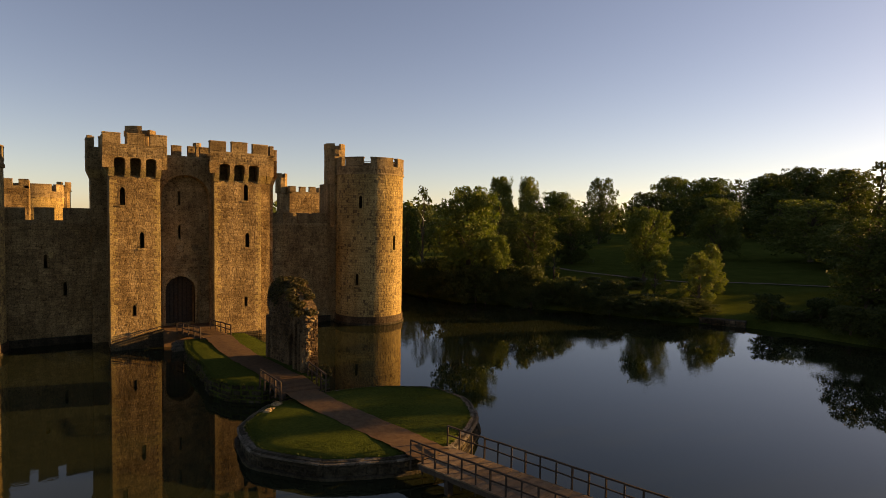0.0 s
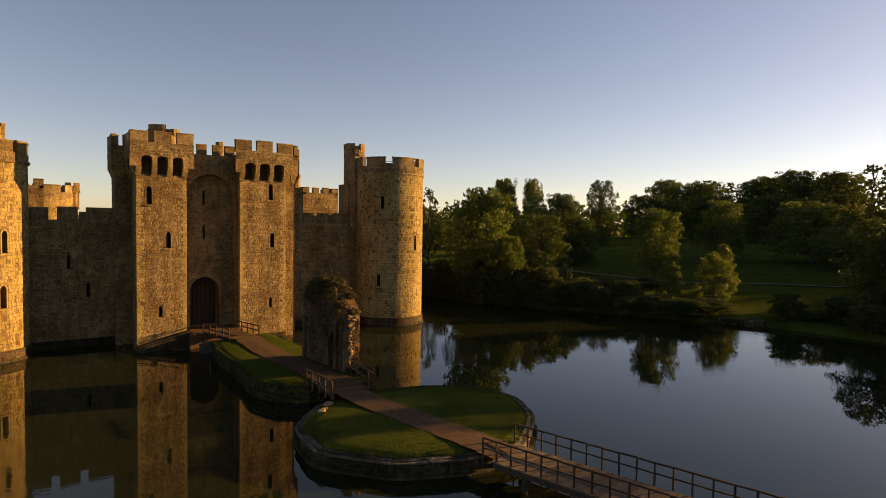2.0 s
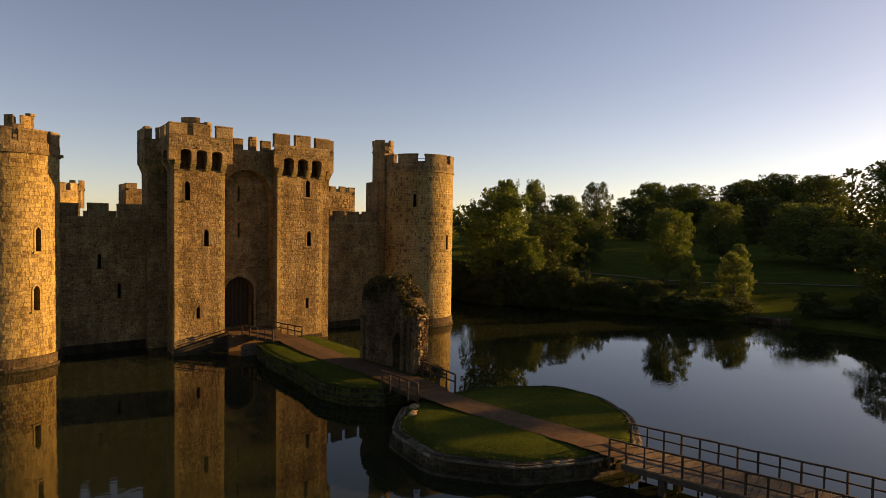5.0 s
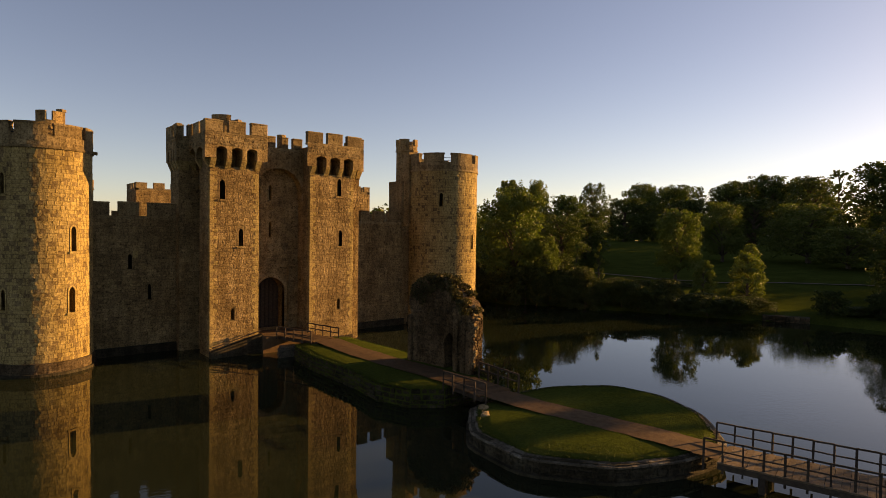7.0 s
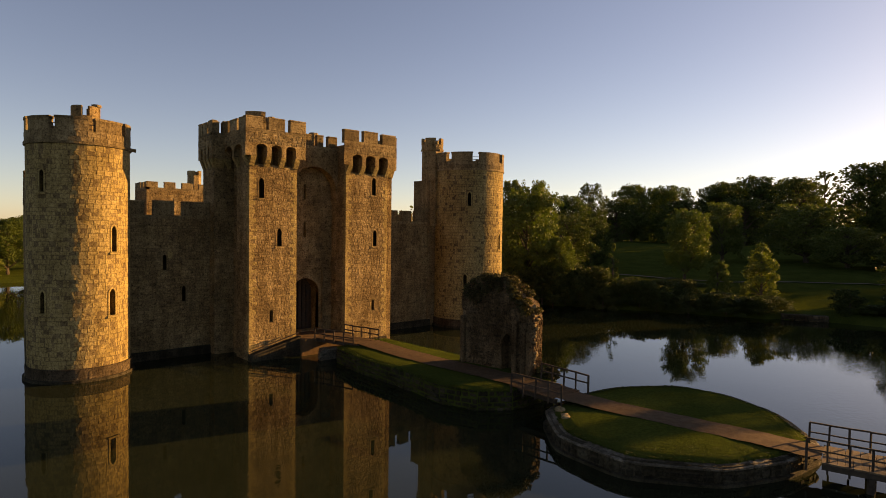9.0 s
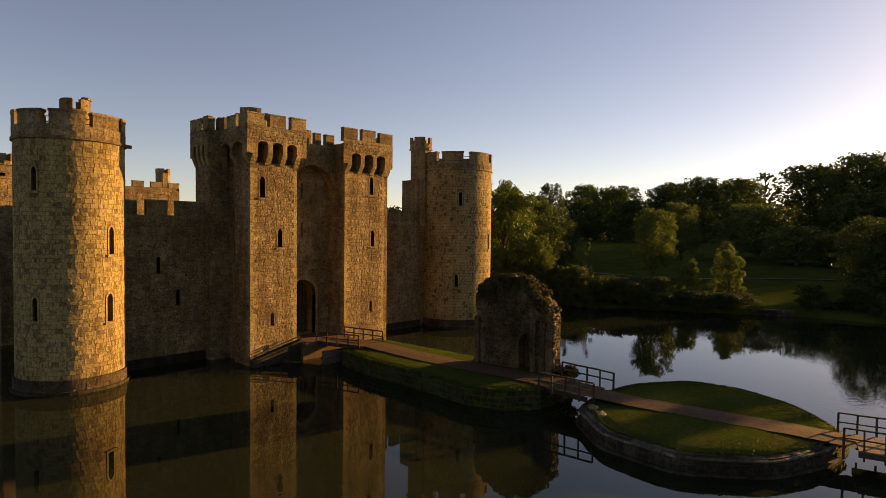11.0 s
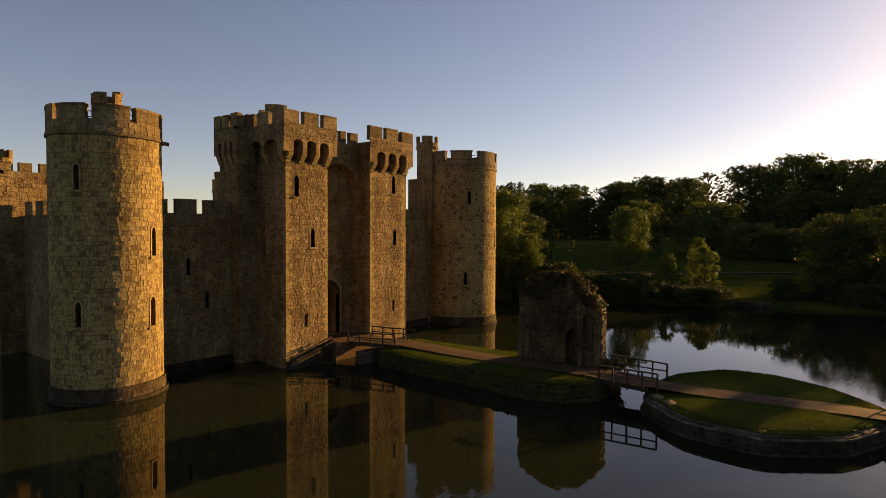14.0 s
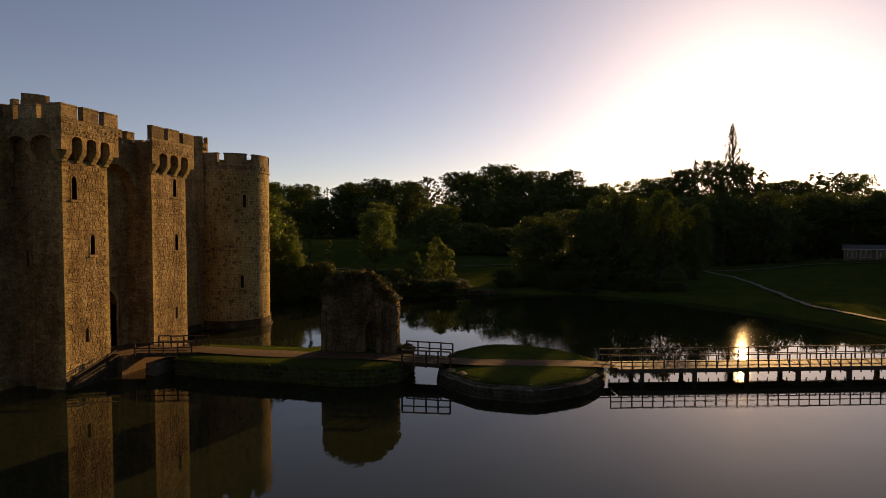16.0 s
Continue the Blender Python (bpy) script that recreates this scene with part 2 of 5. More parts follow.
def ring(bm, cx, cy, r0, r1, z0, z1, a0=0.0, a1=360.0, n=48):
    """A curved block between two radii; a whole ring when it goes all the way round."""
    whole = abs(a1 - a0) >= 359.9
    k = n if whole else n + 1
    rows = []
    for i in range(k):
        a = radians(a0 + (a1 - a0) * i / n)
        c, s = math.cos(a), math.sin(a)
        rows.append([bm.verts.new((cx + r * c, cy + r * s, z)) for r, z in ((r0, z0), (r1, z0), (r1, z1), (r0, z1))])
    for i in range(n):
        p, q = rows[i], rows[(i + 1) % k]
        for j in range(4):
            bm.faces.new((p[j], q[j], q[(j + 1) % 4], p[(j + 1) % 4]))
    if not whole:
        bm.faces.new(rows[0])
        bm.faces.new(rows[-1][::-1])
    return bm


def lancet(w, h, n=6):
    """The outline of a pointed opening, w wide and h high, from its sill."""
    r, s = w, h - w * 0.87
    pts = [(-w / 2, 0), (w / 2, 0)]
    for i in range(n + 1):
        a = radians(60 * i / n)
        pts.append((-w / 2 + r * math.cos(a), s + r * math.sin(a)))
    for i in range(1, n + 1):
        a = radians(60 - 60 * i / n)
        pts.append((w / 2 - r * math.cos(a), s + r * math.sin(a)))
    return pts


def round_arch(w, h, n=12):
    s = h - w / 2
    pts = [(-w / 2, 0), (w / 2, 0)]
    for i in range(n + 1):
        a = math.pi * i / n
        pts.append((w / 2 * math.cos(a), s + w / 2 * math.sin(a)))
    return pts


def flat_arch(w, h, n=10):
    """A tall opening under a flattened round head."""
    s = h - w * 0.3
    pts = [(-w / 2, 0), (w / 2, 0)]
    for i in range(n + 1):
        a = math.pi * i / n
        pts.append((w / 2 * math.cos(a), s + w * 0.3 * math.sin(a)))
    return pts


def punch(bm, m, outline, y0, y1):
    """A prism with that outline in x and z, from y0 to y1 in the frame m."""
    a = [bm.verts.new(m @ Vector((x, y0, z))) for x, z in outline]
    b = [bm.verts.new(m @ Vector((x, y1, z))) for x, z in outline]
    n = len(outline)
    bm.faces.new(a)
    bm.faces.new(b[::-1])
    for i in range(n):
        j = (i + 1) % n
        bm.faces.new((a[j], a[i], b[i], b[j]))
    return bm


def carved(bm, cut):
    """bm with the closed shapes of cut taken away."""
    for s in (bm, cut):
        bmesh.ops.recalc_face_normals(s, faces=s.faces[:])
    obs = []
    for s in (bm, cut):
        me = bpy.data.meshes.new("tmp")
        s.to_mesh(me)
        s.free()
        obs.append(new("tmp", me))
    md = obs[0].modifiers.new("cut", "BOOLEAN")
    md.operation, md.object, md.solver, md.use_self = "DIFFERENCE", obs[1], "EXACT", True
    me = bpy.data.meshes.new_from_object(obs[0].evaluated_get(bpy.context.evaluated_depsgraph_get()))
    out = bmesh.new()
    out.from_mesh(me)
    for o in obs:
        d = o.data
        bpy.data.objects.remove(o)
        bpy.data.meshes.remove(d)
    bpy.data.meshes.remove(me)
    return out


# ---- coursed masonry ----
BLOCK_RND = random.Random(7)


def courses(width, height, holes, rnd, ch=(0.3, 0.46), bw=(0.42, 0.95)):
    """Rows of stones over a face: their left, right, bottom and top, leaving out the holes."""
    out, v = [], 0.0
    while v < height - 0.05:
        h = min(rnd.uniform(*ch), height - v)
        if height - v - h < 0.15:
            h = height - v
        u = -rnd.uniform(0, 0.4)
        while u < width - 0.02:
            w = rnd.uniform(*bw)
            a, b = max(u, 0.0), min(u + w, width)
            if width - b < 0.15:
                b = width
            u = b if b == width else u + w
            spans = [(a, b)]
            for x0, x1, z0, z1 in holes:
                if v + h > z0 + 0.02 and v < z1 - 0.02:
                    nxt = []
                    for p, q in spans:
                        if q <= x0 or p >= x1:
                            nxt.append((p, q))
                        else:
                            if x0 - p > 0.08:
                                nxt.append((p, x0))
                            if q - x1 > 0.08:
                                nxt.append((x1, q))
                    spans = nxt
            out += [(p, q, v, v + h) for p, q in spans if q - p > 0.08]
        v += h
    return out


def stone_geo(place, s, rnd, rough, joint=0.007):
    """Corners and faces of one stone: a rough face standing proud of the joint round it."""
    a, b, c, d = s
    j, e = joint + rough * 0.1, min(0.016 + rough, (b - a) * 0.22)
    dep = rnd.uniform(0.006, 0.014) + rough * rnd.random() ** 2
    tilt = [dep + rough * rnd.uniform(-0.35, 0.35) for _ in range(4)]
    base = [place(u, v, -0.03) for u, v in ((a + j, c + j), (b - j, c + j), (b - j, d - j), (a + j, d - j))]
    face = [place(u, v, max(0.004, t)) for (u, v), t in zip(((a + j + e * rnd.uniform(0.3, 1), c + j + e * rnd.uniform(0.2, 0.8)), (b - j - e * rnd.uniform(0.3, 1), c + j + e * rnd.uniform(0.2, 0.8)), (b - j - e * rnd.uniform(0.3, 1), d - j - e * rnd.uniform(0.2, 0.8)), (a + j + e * rnd.uniform(0.3, 1), d - j - e * rnd.uniform(0.2, 0.8))), tilt)]
    return base + face


STONE_FACES = ((4, 5, 6, 7), (0, 1, 5, 4), (1, 2, 6, 5), (2, 3, 7, 6), (3, 0, 4, 7), (3, 2, 1, 0))


def masonry(parent, place, width, height, holes=(), rough=0.03, seed=1, mat=None, singles=0, pick=None, ch=(0.3, 0.46), bw=(0.42, 0.95)):
    """Stones over a face. Those that pick accepts, up to singles of them, become objects; the rest is one mesh."""
    rnd = random.Random(seed)
    verts, faces, made = [], [], 0
    for s in courses(width, height, holes, rnd, ch, bw):
        g = stone_geo(place, s, rnd, rough)
        if made < singles and (pick is None or pick(s)):
            mid = sum(g, Vector()) / 8
            me = bpy.data.meshes.new("stone_block")
            me.from_pydata([tuple(p - mid) for p in g], [], STONE_FACES)
            me.materials.append(mat or M_STONE)
            ob = new("stone_block", me)
            ob.location = mid
            under(ob, parent)
            made += 1
        else:
            k = len(verts)
            verts += [tuple(p) for p in g]
            faces += [tuple(k + i for i in f) for f in STONE_FACES]
    if verts:
        me = bpy.data.meshes.new("stone_facing")
        me.from_pydata(verts, [], faces)
        me.materials.append(mat or M_STONE)
        tagged(under(new("stone_facing", me), parent), kind="stuff")


def flat(x0, y0, x1, y1, z0):
    """A place function for an upright face from one foot to the other, seen with the first at its left."""
    o, d = Vector((x0, y0, z0)), Vector((x1 - x0, y1 - y0, 0)).normalized()
    n = Vector((d.y, -d.x, 0))
    return (lambda u, v, w: o + d * u + n * w + Vector((0, 0, v))), math.hypot(x1 - x0, y1 - y0)


def drum(cx, cy, r, z0, a0, taper=0.0):
    """A place function round an upright drum, from the bearing a0 on, anticlockwise."""
    def place(u, v, w):
        a = radians(a0) + u / r
        q = r - taper * v + w
        return Vector((cx + q * math.cos(a), cy + q * math.sin(a), z0 + v))
    return place


# ---- ground and water ----
MOAT = [(41, 82), (40, 50), (40, 24), (41, 12), (47, 4), (52, -7), (56, -17), (60, -22), (62, -30), (62, -42), (57, -54), (47, -63), (33, -70), (10, -76), (-25, -84), (-60, -84), (-78, -60), (-80, 0), (-74, 60), (-50, 92), (-10, 93), (25, 90)]


def moat_distance(x, y):
    """Metres outside the moat's edge, less than zero inside it."""
    best, inside, n = 1e9, False, len(MOAT)
    for i in range(n):
        (ax, ay), (bx, by) = MOAT[i], MOAT[(i + 1) % n]
        dx, dy = bx - ax, by - ay
        t = max(0.0, min(1.0, ((x - ax) * dx + (y - ay) * dy) / (dx * dx + dy * dy)))
        best = min(best, math.hypot(x - ax - t * dx, y - ay - t * dy))
        if (ay > y) != (by > y) and x < ax + (y - ay) / (by - ay) * dx:
            inside = not inside
    return -best if inside else best


def land(x, y):
    """Height of the ground."""
    d = moat_distance(x, y)
    if d < 0:
        return max(-2.0, d * 0.9 - 0.15)
    n = noise.noise((x * 0.03, y * 0.03, 0.3)) * 0.8 + noise.noise((x * 0.11, y * 0.11, 2.0)) * 0.25
    z = 0.9 * min(1.0, d / 1.2) + min(d, 12) * 0.04
    rise = max(0.0, min(1.0, (d - 10) / 110))
    west = max(0.0, min(1.0, (x - 20) / 40)) * max(0.0, min(1.0, (y + 60) / 30))
    z += rise * (5.0 * west + 1.0) + n * min(1.0, d / 10) + 2.6 * math.exp(-((x - 116) ** 2 + (y + 114) ** 2) / 620)
    return z - max(0.0, d - 150) * 0.02 * min(1.0, d / 400) if d < 700 else z - 11.0


def spread(near0, near1, step, far):
    c = [near0 + i * step for i in range(int((near1 - near0) / step) + 1)]
    g, a, b = step, c[0], c[-1]
    while a > -far or b < far:
        g *= 1.35
        a, b = a - g, b + g
        c = [a] + c + [b]
    return c


def ground():
    xs, ys = spread(-100, 180, 2.5, 3500), spread(-150, 130, 2.5, 3500)
    verts = [(x, y, land(x, y)) for y in ys for x in xs]
    w = len(xs)
    faces = [(j * w + i, j * w + i + 1, (j + 1) * w + i + 1, (j + 1) * w + i) for j in range(len(ys) - 1) for i in range(w - 1)]
    me = bpy.data.meshes.new("ground")
    me.from_pydata(verts, [], faces)
    me.materials.append(M_GRASS)
    me.polygons.foreach_set("use_smooth", [True] * len(faces))
    tagged(new("ground", me), "grassy banks and meadow round the moat", "ground", kind="structure")


ground()
bm = bmesh.new()
vs = [bm.verts.new((x, y, 0)) for x, y in ((-95, -100), (75, -100), (75, 105), (-95, 105))]
bm.faces.new(vs)
tagged(new("water", mesh_of("water", bm, M_WATER)), "still dark moat water mirroring castle, trees and sky", "water", kind="structure")


# ---- parapets ----
def merlon(parent, bm, coping):
    m = part("merlon", bm, M_LICHEN, parent)
    part("coping", coping, M_LICHEN, m)


def straight_parapet(parent, x0, y0, x1, y1, z, wall_h, merlon_h, thick, pattern, over=0.025):
    """A low wall with merlons; the pattern gives starts and ends along it. The first foot is at the left seen from outside."""
    o, d = Vector((x0, y0, 0)), Vector((x1 - x0, y1 - y0, 0))
    length = d.length
    d.normalize()
    n = Vector((d.y, -d.x, 0))

    def block(bm, u0, u1, w0, w1, za, zb, bevel=0.0):
        vs = [bm.verts.new(o + d * u + n * w + Vector((0, 0, zz))) for zz in (za, zb) for u, w in ((u0, w1), (u1, w1), (u1, w0), (u0, w0))]
        fs = [bm.faces.new([vs[i] for i in f]) for f in ((3, 2, 1, 0), (4, 5, 6, 7), (0, 1, 5, 4), (1, 2, 6, 5), (2, 3, 7, 6), (3, 0, 4, 7))]
        if bevel:
            bmesh.ops.bevel(bm, geom=list({e for f in fs for e in f.edges}), offset=bevel, segments=1, affect="EDGES")
        return bm

    part("parapet", block(bmesh.new(), 0, length, -thick, 0, z, z + wall_h), M_LICHEN, parent)
    for i, (a, b) in enumerate(pattern):
        h = merlon_h * BLOCK_RND.uniform(0.93, 1.05)
        merlon(parent, block(bmesh.new(), a, b, -thick, 0.004, z + wall_h, z + wall_h + h, 0.03), block(bmesh.new(), a - over, b + over, -thick - over, over, z + wall_h + h - 0.02, z + wall_h + h + 0.14, 0.045))


def even(length, mer, gap, start=0.0):
    out, u = [], start
    while u < length - 0.2:
        out.append((max(u, 0), min(u + mer, length)))
        u += mer + gap
    return out


def round_parapet(parent, cx, cy, r, z, wall_h, merlon_h, thick, arcs):
    part("parapet", ring(bmesh.new(), cx, cy, r - thick, r, z, z + wall_h, n=64), M_LICHEN, parent)
    for a, b in arcs:
        k = max(3, int((b - a) / 5))
        h = merlon_h * BLOCK_RND.uniform(0.95, 1.04)
        merlon(parent, ring(bmesh.new(), cx, cy, r - thick, r + 0.004, z + wall_h, z + wall_h + h, a, b, k), ring(bmesh.new(), cx, cy, r - thick - 0.06, r + 0.035, z + wall_h + h - 0.02, z + wall_h + h + 0.16, a - 0.8, b + 0.8, k))


def window_frame(parent, m, w, h, mat, proud=0.025):
    """A dressed stone surround and sill for a pointed opening in the frame m, whose y points into the wall."""
    inner, outer = lancet(w, h), [(x * (w + 0.24) / w, (z + 0.02) * (h + 0.16) / h - 0.04) for x, z in lancet(w, h)]
    bm = bmesh.new()
    n = len(inner)
    f0 = [bm.verts.new(m @ Vector((x, -proud, z))) for x, z in outer]
    f1 = [bm.verts.new(m @ Vector((x, -proud, z))) for x, z in inner]
    b0 = [bm.verts.new(m @ Vector((x, 0.1, z))) for x, z in outer]
    b1 = [bm.verts.new(m @ Vector((x, 0.35, z))) for x, z in inner]
    for i in range(n):
        j = (i + 1) % n
        for q in ((f0[i], f0[j], f1[j], f1[i]), (f0[j], f0[i], b0[i], b0[j]), (f1[i], f1[j], b1[j], b1[i])):
            bm.faces.new(q)
    win = part("window", bm, mat, parent, "pointed slit window with dressed stone surround")
    sill = bmesh.new()
    vs = [m @ Vector(p) for p in ((-w / 2 - 0.2, -proud - 0.07, -0.2), (w / 2 + 0.2, -proud - 0.07, -0.2), (w / 2 + 0.2, 0.1, -0.2), (-w / 2 - 0.2, 0.1, -0.2), (-w / 2 - 0.2, -proud - 0.07, -0.06), (w / 2 + 0.2, -proud - 0.07, -0.06), (w / 2 + 0.2, 0.1, 0.0), (-w / 2 - 0.2, 0.1, 0.0))]
    vs = [sill.verts.new(v) for v in vs]
    for f in ((3, 2, 1, 0), (4, 5, 6, 7), (0, 1, 5, 4), (1, 2, 6, 5), (2, 3, 7, 6), (3, 0, 4, 7)):
        sill.faces.new([vs[i] for i in f])
    part("sill", sill, mat, win)


def wall_frame(x, y, z, facing):
    """A frame on a wall that faces that bearing: x along the wall, y into it."""
    return Matrix.Translation((x, y, z)) @ Matrix.Rotation(radians(facing + 90), 4, "Z")


def crenel_rail(parent, cx, cy, r, z, a0, a1):
    rail = None
    for i, h in enumerate((0.25, 0.6)):
        p = [(cx + r * math.cos(radians(a)), cy + r * math.sin(radians(a)), z + h) for a in (a0, a1)]
        bm = beam(bmesh.new(), p[0], p[1], 0.05, 0.05)
        if rail is None:
            rail = part("guard_rail", bm, M_IRON, parent, "thin iron guard rail")
        else:
            part("lower_bar", bm, M_IRON, rail)


# ---- round corner towers ----
def corner_tower(cx, cy, r, h_string, wins, arcs, rails, turret, seed, label, singles=0, faces=(-230, 50), detail=True, low=0.72, high=0.95):
    t = thing("corner_tower", label, "tower", (cx, cy, 0), "castle towers")
    bm = bmesh.new()
    k = 72
    prism(bm, [(cx + r * math.cos(2 * math.pi * i / k), cy + r * math.sin(2 * math.pi * i / k)) for i in range(k)], -1.5, h_string)
    cut = bmesh.new()
    holes = []
    for ang, z, w, h in wins:
        a = radians(ang)
        m = wall_frame(cx + r * math.cos(a), cy + r * math.sin(a), z, ang)
        punch(cut, m, lancet(w, h), -0.6, 1.6)
        u = radians((ang - faces[0]) % 360) * r
        holes.append((u - w / 2 - 0.16, u + w / 2 + 0.16, z - 0.2 - 1.0, z + h + 0.1 - 1.0))
    body = carved(bm, cut) if wins else bm
    part("drum", body, M_MORTAR, t, "round drum of coursed sandstone blocks")
    for ang, z, w, h in wins:
        a = radians(ang)
        window_frame(t, wall_frame(cx + r * math.cos(a), cy + r * math.sin(a), z, ang), w, h, M_STONE)
    if detail:
        masonry(t, drum(cx, cy, r, 1.0, faces[0]), radians(faces[1] - faces[0]) * r, h_string - 1.0, holes, 0.005, seed, M_STONE, singles, lambda s: 2.5 < s[2] < 13.0 and radians(100) * r < s[0] < radians(215) * r, (0.26, 0.38), (0.4, 0.85))
        masonry(t, drum(cx, cy, r + 0.16, -0.4, faces[0], 0.05), radians(faces[1] - faces[0]) * r, 1.38, (), 0.04, seed + 1, M_TIDE, 0, None, (0.3, 0.45), (0.6, 1.2))
    part("plinth", ring(bmesh.new(), cx, cy, r - 0.3, r + 0.14, -1.5, 1.0, n=72), M_TIDE, t, "spreading damp stone foot at the waterline")
    part("waterline_footing", ring(bmesh.new(), cx, cy, r - 0.2, r + 0.3, -1.5, 0.22, n=40), M_WETSTONE, t, "dark wet footing at the waterline")
    part("string_course", ring(bmesh.new(), cx, cy, r - 0.2, r + 0.13, h_string, h_string + 0.2, n=72), M_LICHEN, t)
    z = h_string + 0.2
    round_parapet(t, cx, cy, r + 0.05, z, low, high, 0.5, arcs)
    if detail:
        masonry(t, drum(cx, cy, r + 0.05, z, faces[0]), radians(faces[1] - faces[0]) * r, low - 0.02, (), 0.012, seed + 2, M_LICHEN)
    for a0, a1 in rails:
        crenel_rail(t, cx, cy, r - 0.2, z + low - 0.1, a0, a1)
    roof = bmesh.new()
    bmesh.ops.create_cone(roof, cap_ends=True, segments=48, radius1=r - 0.45, radius2=r - 1.2, depth=0.5, matrix=Matrix.Translation((cx, cy, z + 0.15)))
    part("roof", roof, M_LEAD, t)
    tx, ty, tr, tz, tb = turret
    st = bmesh.new()
    prism(st, [(tx + tr * math.cos(2 * math.pi * (i + 0.5) / 8), ty + tr * math.sin(2 * math.pi * (i + 0.5) / 8)) for i in range(8)], tb, tz - 1.5)
    tur = part("stair_turret", st, M_STONE2, t, "octagonal stair turret above the roof")
    part("turret_band", ring(bmesh.new(), tx, ty, tr - 0.2, tr + 0.1, tz - 1.5, tz - 1.3, n=8), M_STONE2, tur)
    part("turret_parapet", ring(bmesh.new(), tx, ty, tr - 0.3, tr + 0.02, tz - 1.3, tz - 0.75, n=16), M_STONE2, tur)
    for i in range(4):
        part("turret_merlon", ring(bmesh.new(), tx, ty, tr - 0.3, tr + 0.05, tz - 0.75, tz, i * 90 + 10, i * 90 + 68, 5), M_STONE2, tur)
    return t


ET = corner_tower(-19.8, 4.3, 3.45, 17.4, [(-60, 9.55, 0.42, 1.95), (-62.7, 4.75, 0.48, 2.0), (-142, 13.9, 0.36, 1.6), (-142, 5.1, 0.36, 1.6)],
                  [(-125, -89.5), (-82.5, -47), (-40, -4), (3, 38), (45, 80), (87, 122), (129, 164), (171, 189), (196, 228)], [(-132, -125), (-89.5, -82.5), (-47, -40)], (-19.2, 5.6, 0.92, 20.9, 17.2), 11,
                  "round sandstone corner tower with battlements, lit by low sun", 300, low=0.78, high=0.86)
ch = bmesh.new()
prism(ch, [(-18.3 + 0.28 * math.cos(math.pi * i / 4), 5.95 + 0.28 * math.sin(math.pi * i / 4)) for i in range(8)], 18.2, 21.1)
chim = part("chimney", ch, M_STONE2, ET, "slim octagonal stone chimney")
part("chimney_cap", ring(bmesh.new(), -18.3, 5.95, 0.16, 0.36, 21.05, 21.25, n=8), M_STONE2, chim)
part("waterspout", beam(bmesh.new(), (-16.75, 2.9, 17.55), (-16.2, 2.7, 17.46), 0.22, 0.25), M_STONE2, ET, "small stone waterspout")
WT = corner_tower(21.7, 4.0, 4.25, 18.6, [(-132, 14.4, 0.4, 1.6), (-137, 4.9, 0.4, 1.5), (-71, 9.3, 0.45, 1.9)],
                  [(-215, -172), (-162, -128), (-116, -76), (-64, -26), (-14, 32), (42, 95)], [(-128, -116), (-76, -64)], (17.8, 6.4, 1.3, 22.6, 12.0), 21,
                  "round sandstone corner tower with tall stair turret and battlements", 200, low=0.85, high=0.95)
st = bmesh.new()
box(st, 16.6, 18.6, 5.6, 8.4, 0.0, 17.5)
part("stair_projection", st, M_STONE2, WT, "square stair projection beside the drum")


# ---- gatehouse ----
def gate_arch(w, h, n=14):
    """The outline of a doorway under a broad, barely pointed arch."""
    pts = [(-w / 2, 0), (w / 2, 0)]
    for i in range(n + 1):
        a = math.pi * i / n
        pts.append((w / 2 * math.cos(a), h - w * 0.52 + w * 0.46 * math.sin(a) ** 0.85 + w * 0.06 * (1 - abs(math.cos(a)))))
    return pts


def quoins(parent, x, sg, z0, z1, seed):
    """Long and short corner stones up the front corner of a gate tower."""
    rnd = random.Random(seed)
    z, k = z0, 0
    while z < z1 - 0.3:
        h = rnd.uniform(0.3, 0.42)
        a, b = (0.62, 0.34) if k % 2 else (0.34, 0.6)
        a, b = a * rnd.uniform(0.8, 1.15), b * rnd.uniform(0.8, 1.15)
        p = rnd.uniform(0.018, 0.032)
        xs = sorted((x - sg * p, x + sg * a))
        part("quoin", box(bmesh.new(), xs[0], xs[1], -p, b, z + 0.008, z + h - 0.008, 0.02), M_STONE, parent)
        z += h
        k += 1


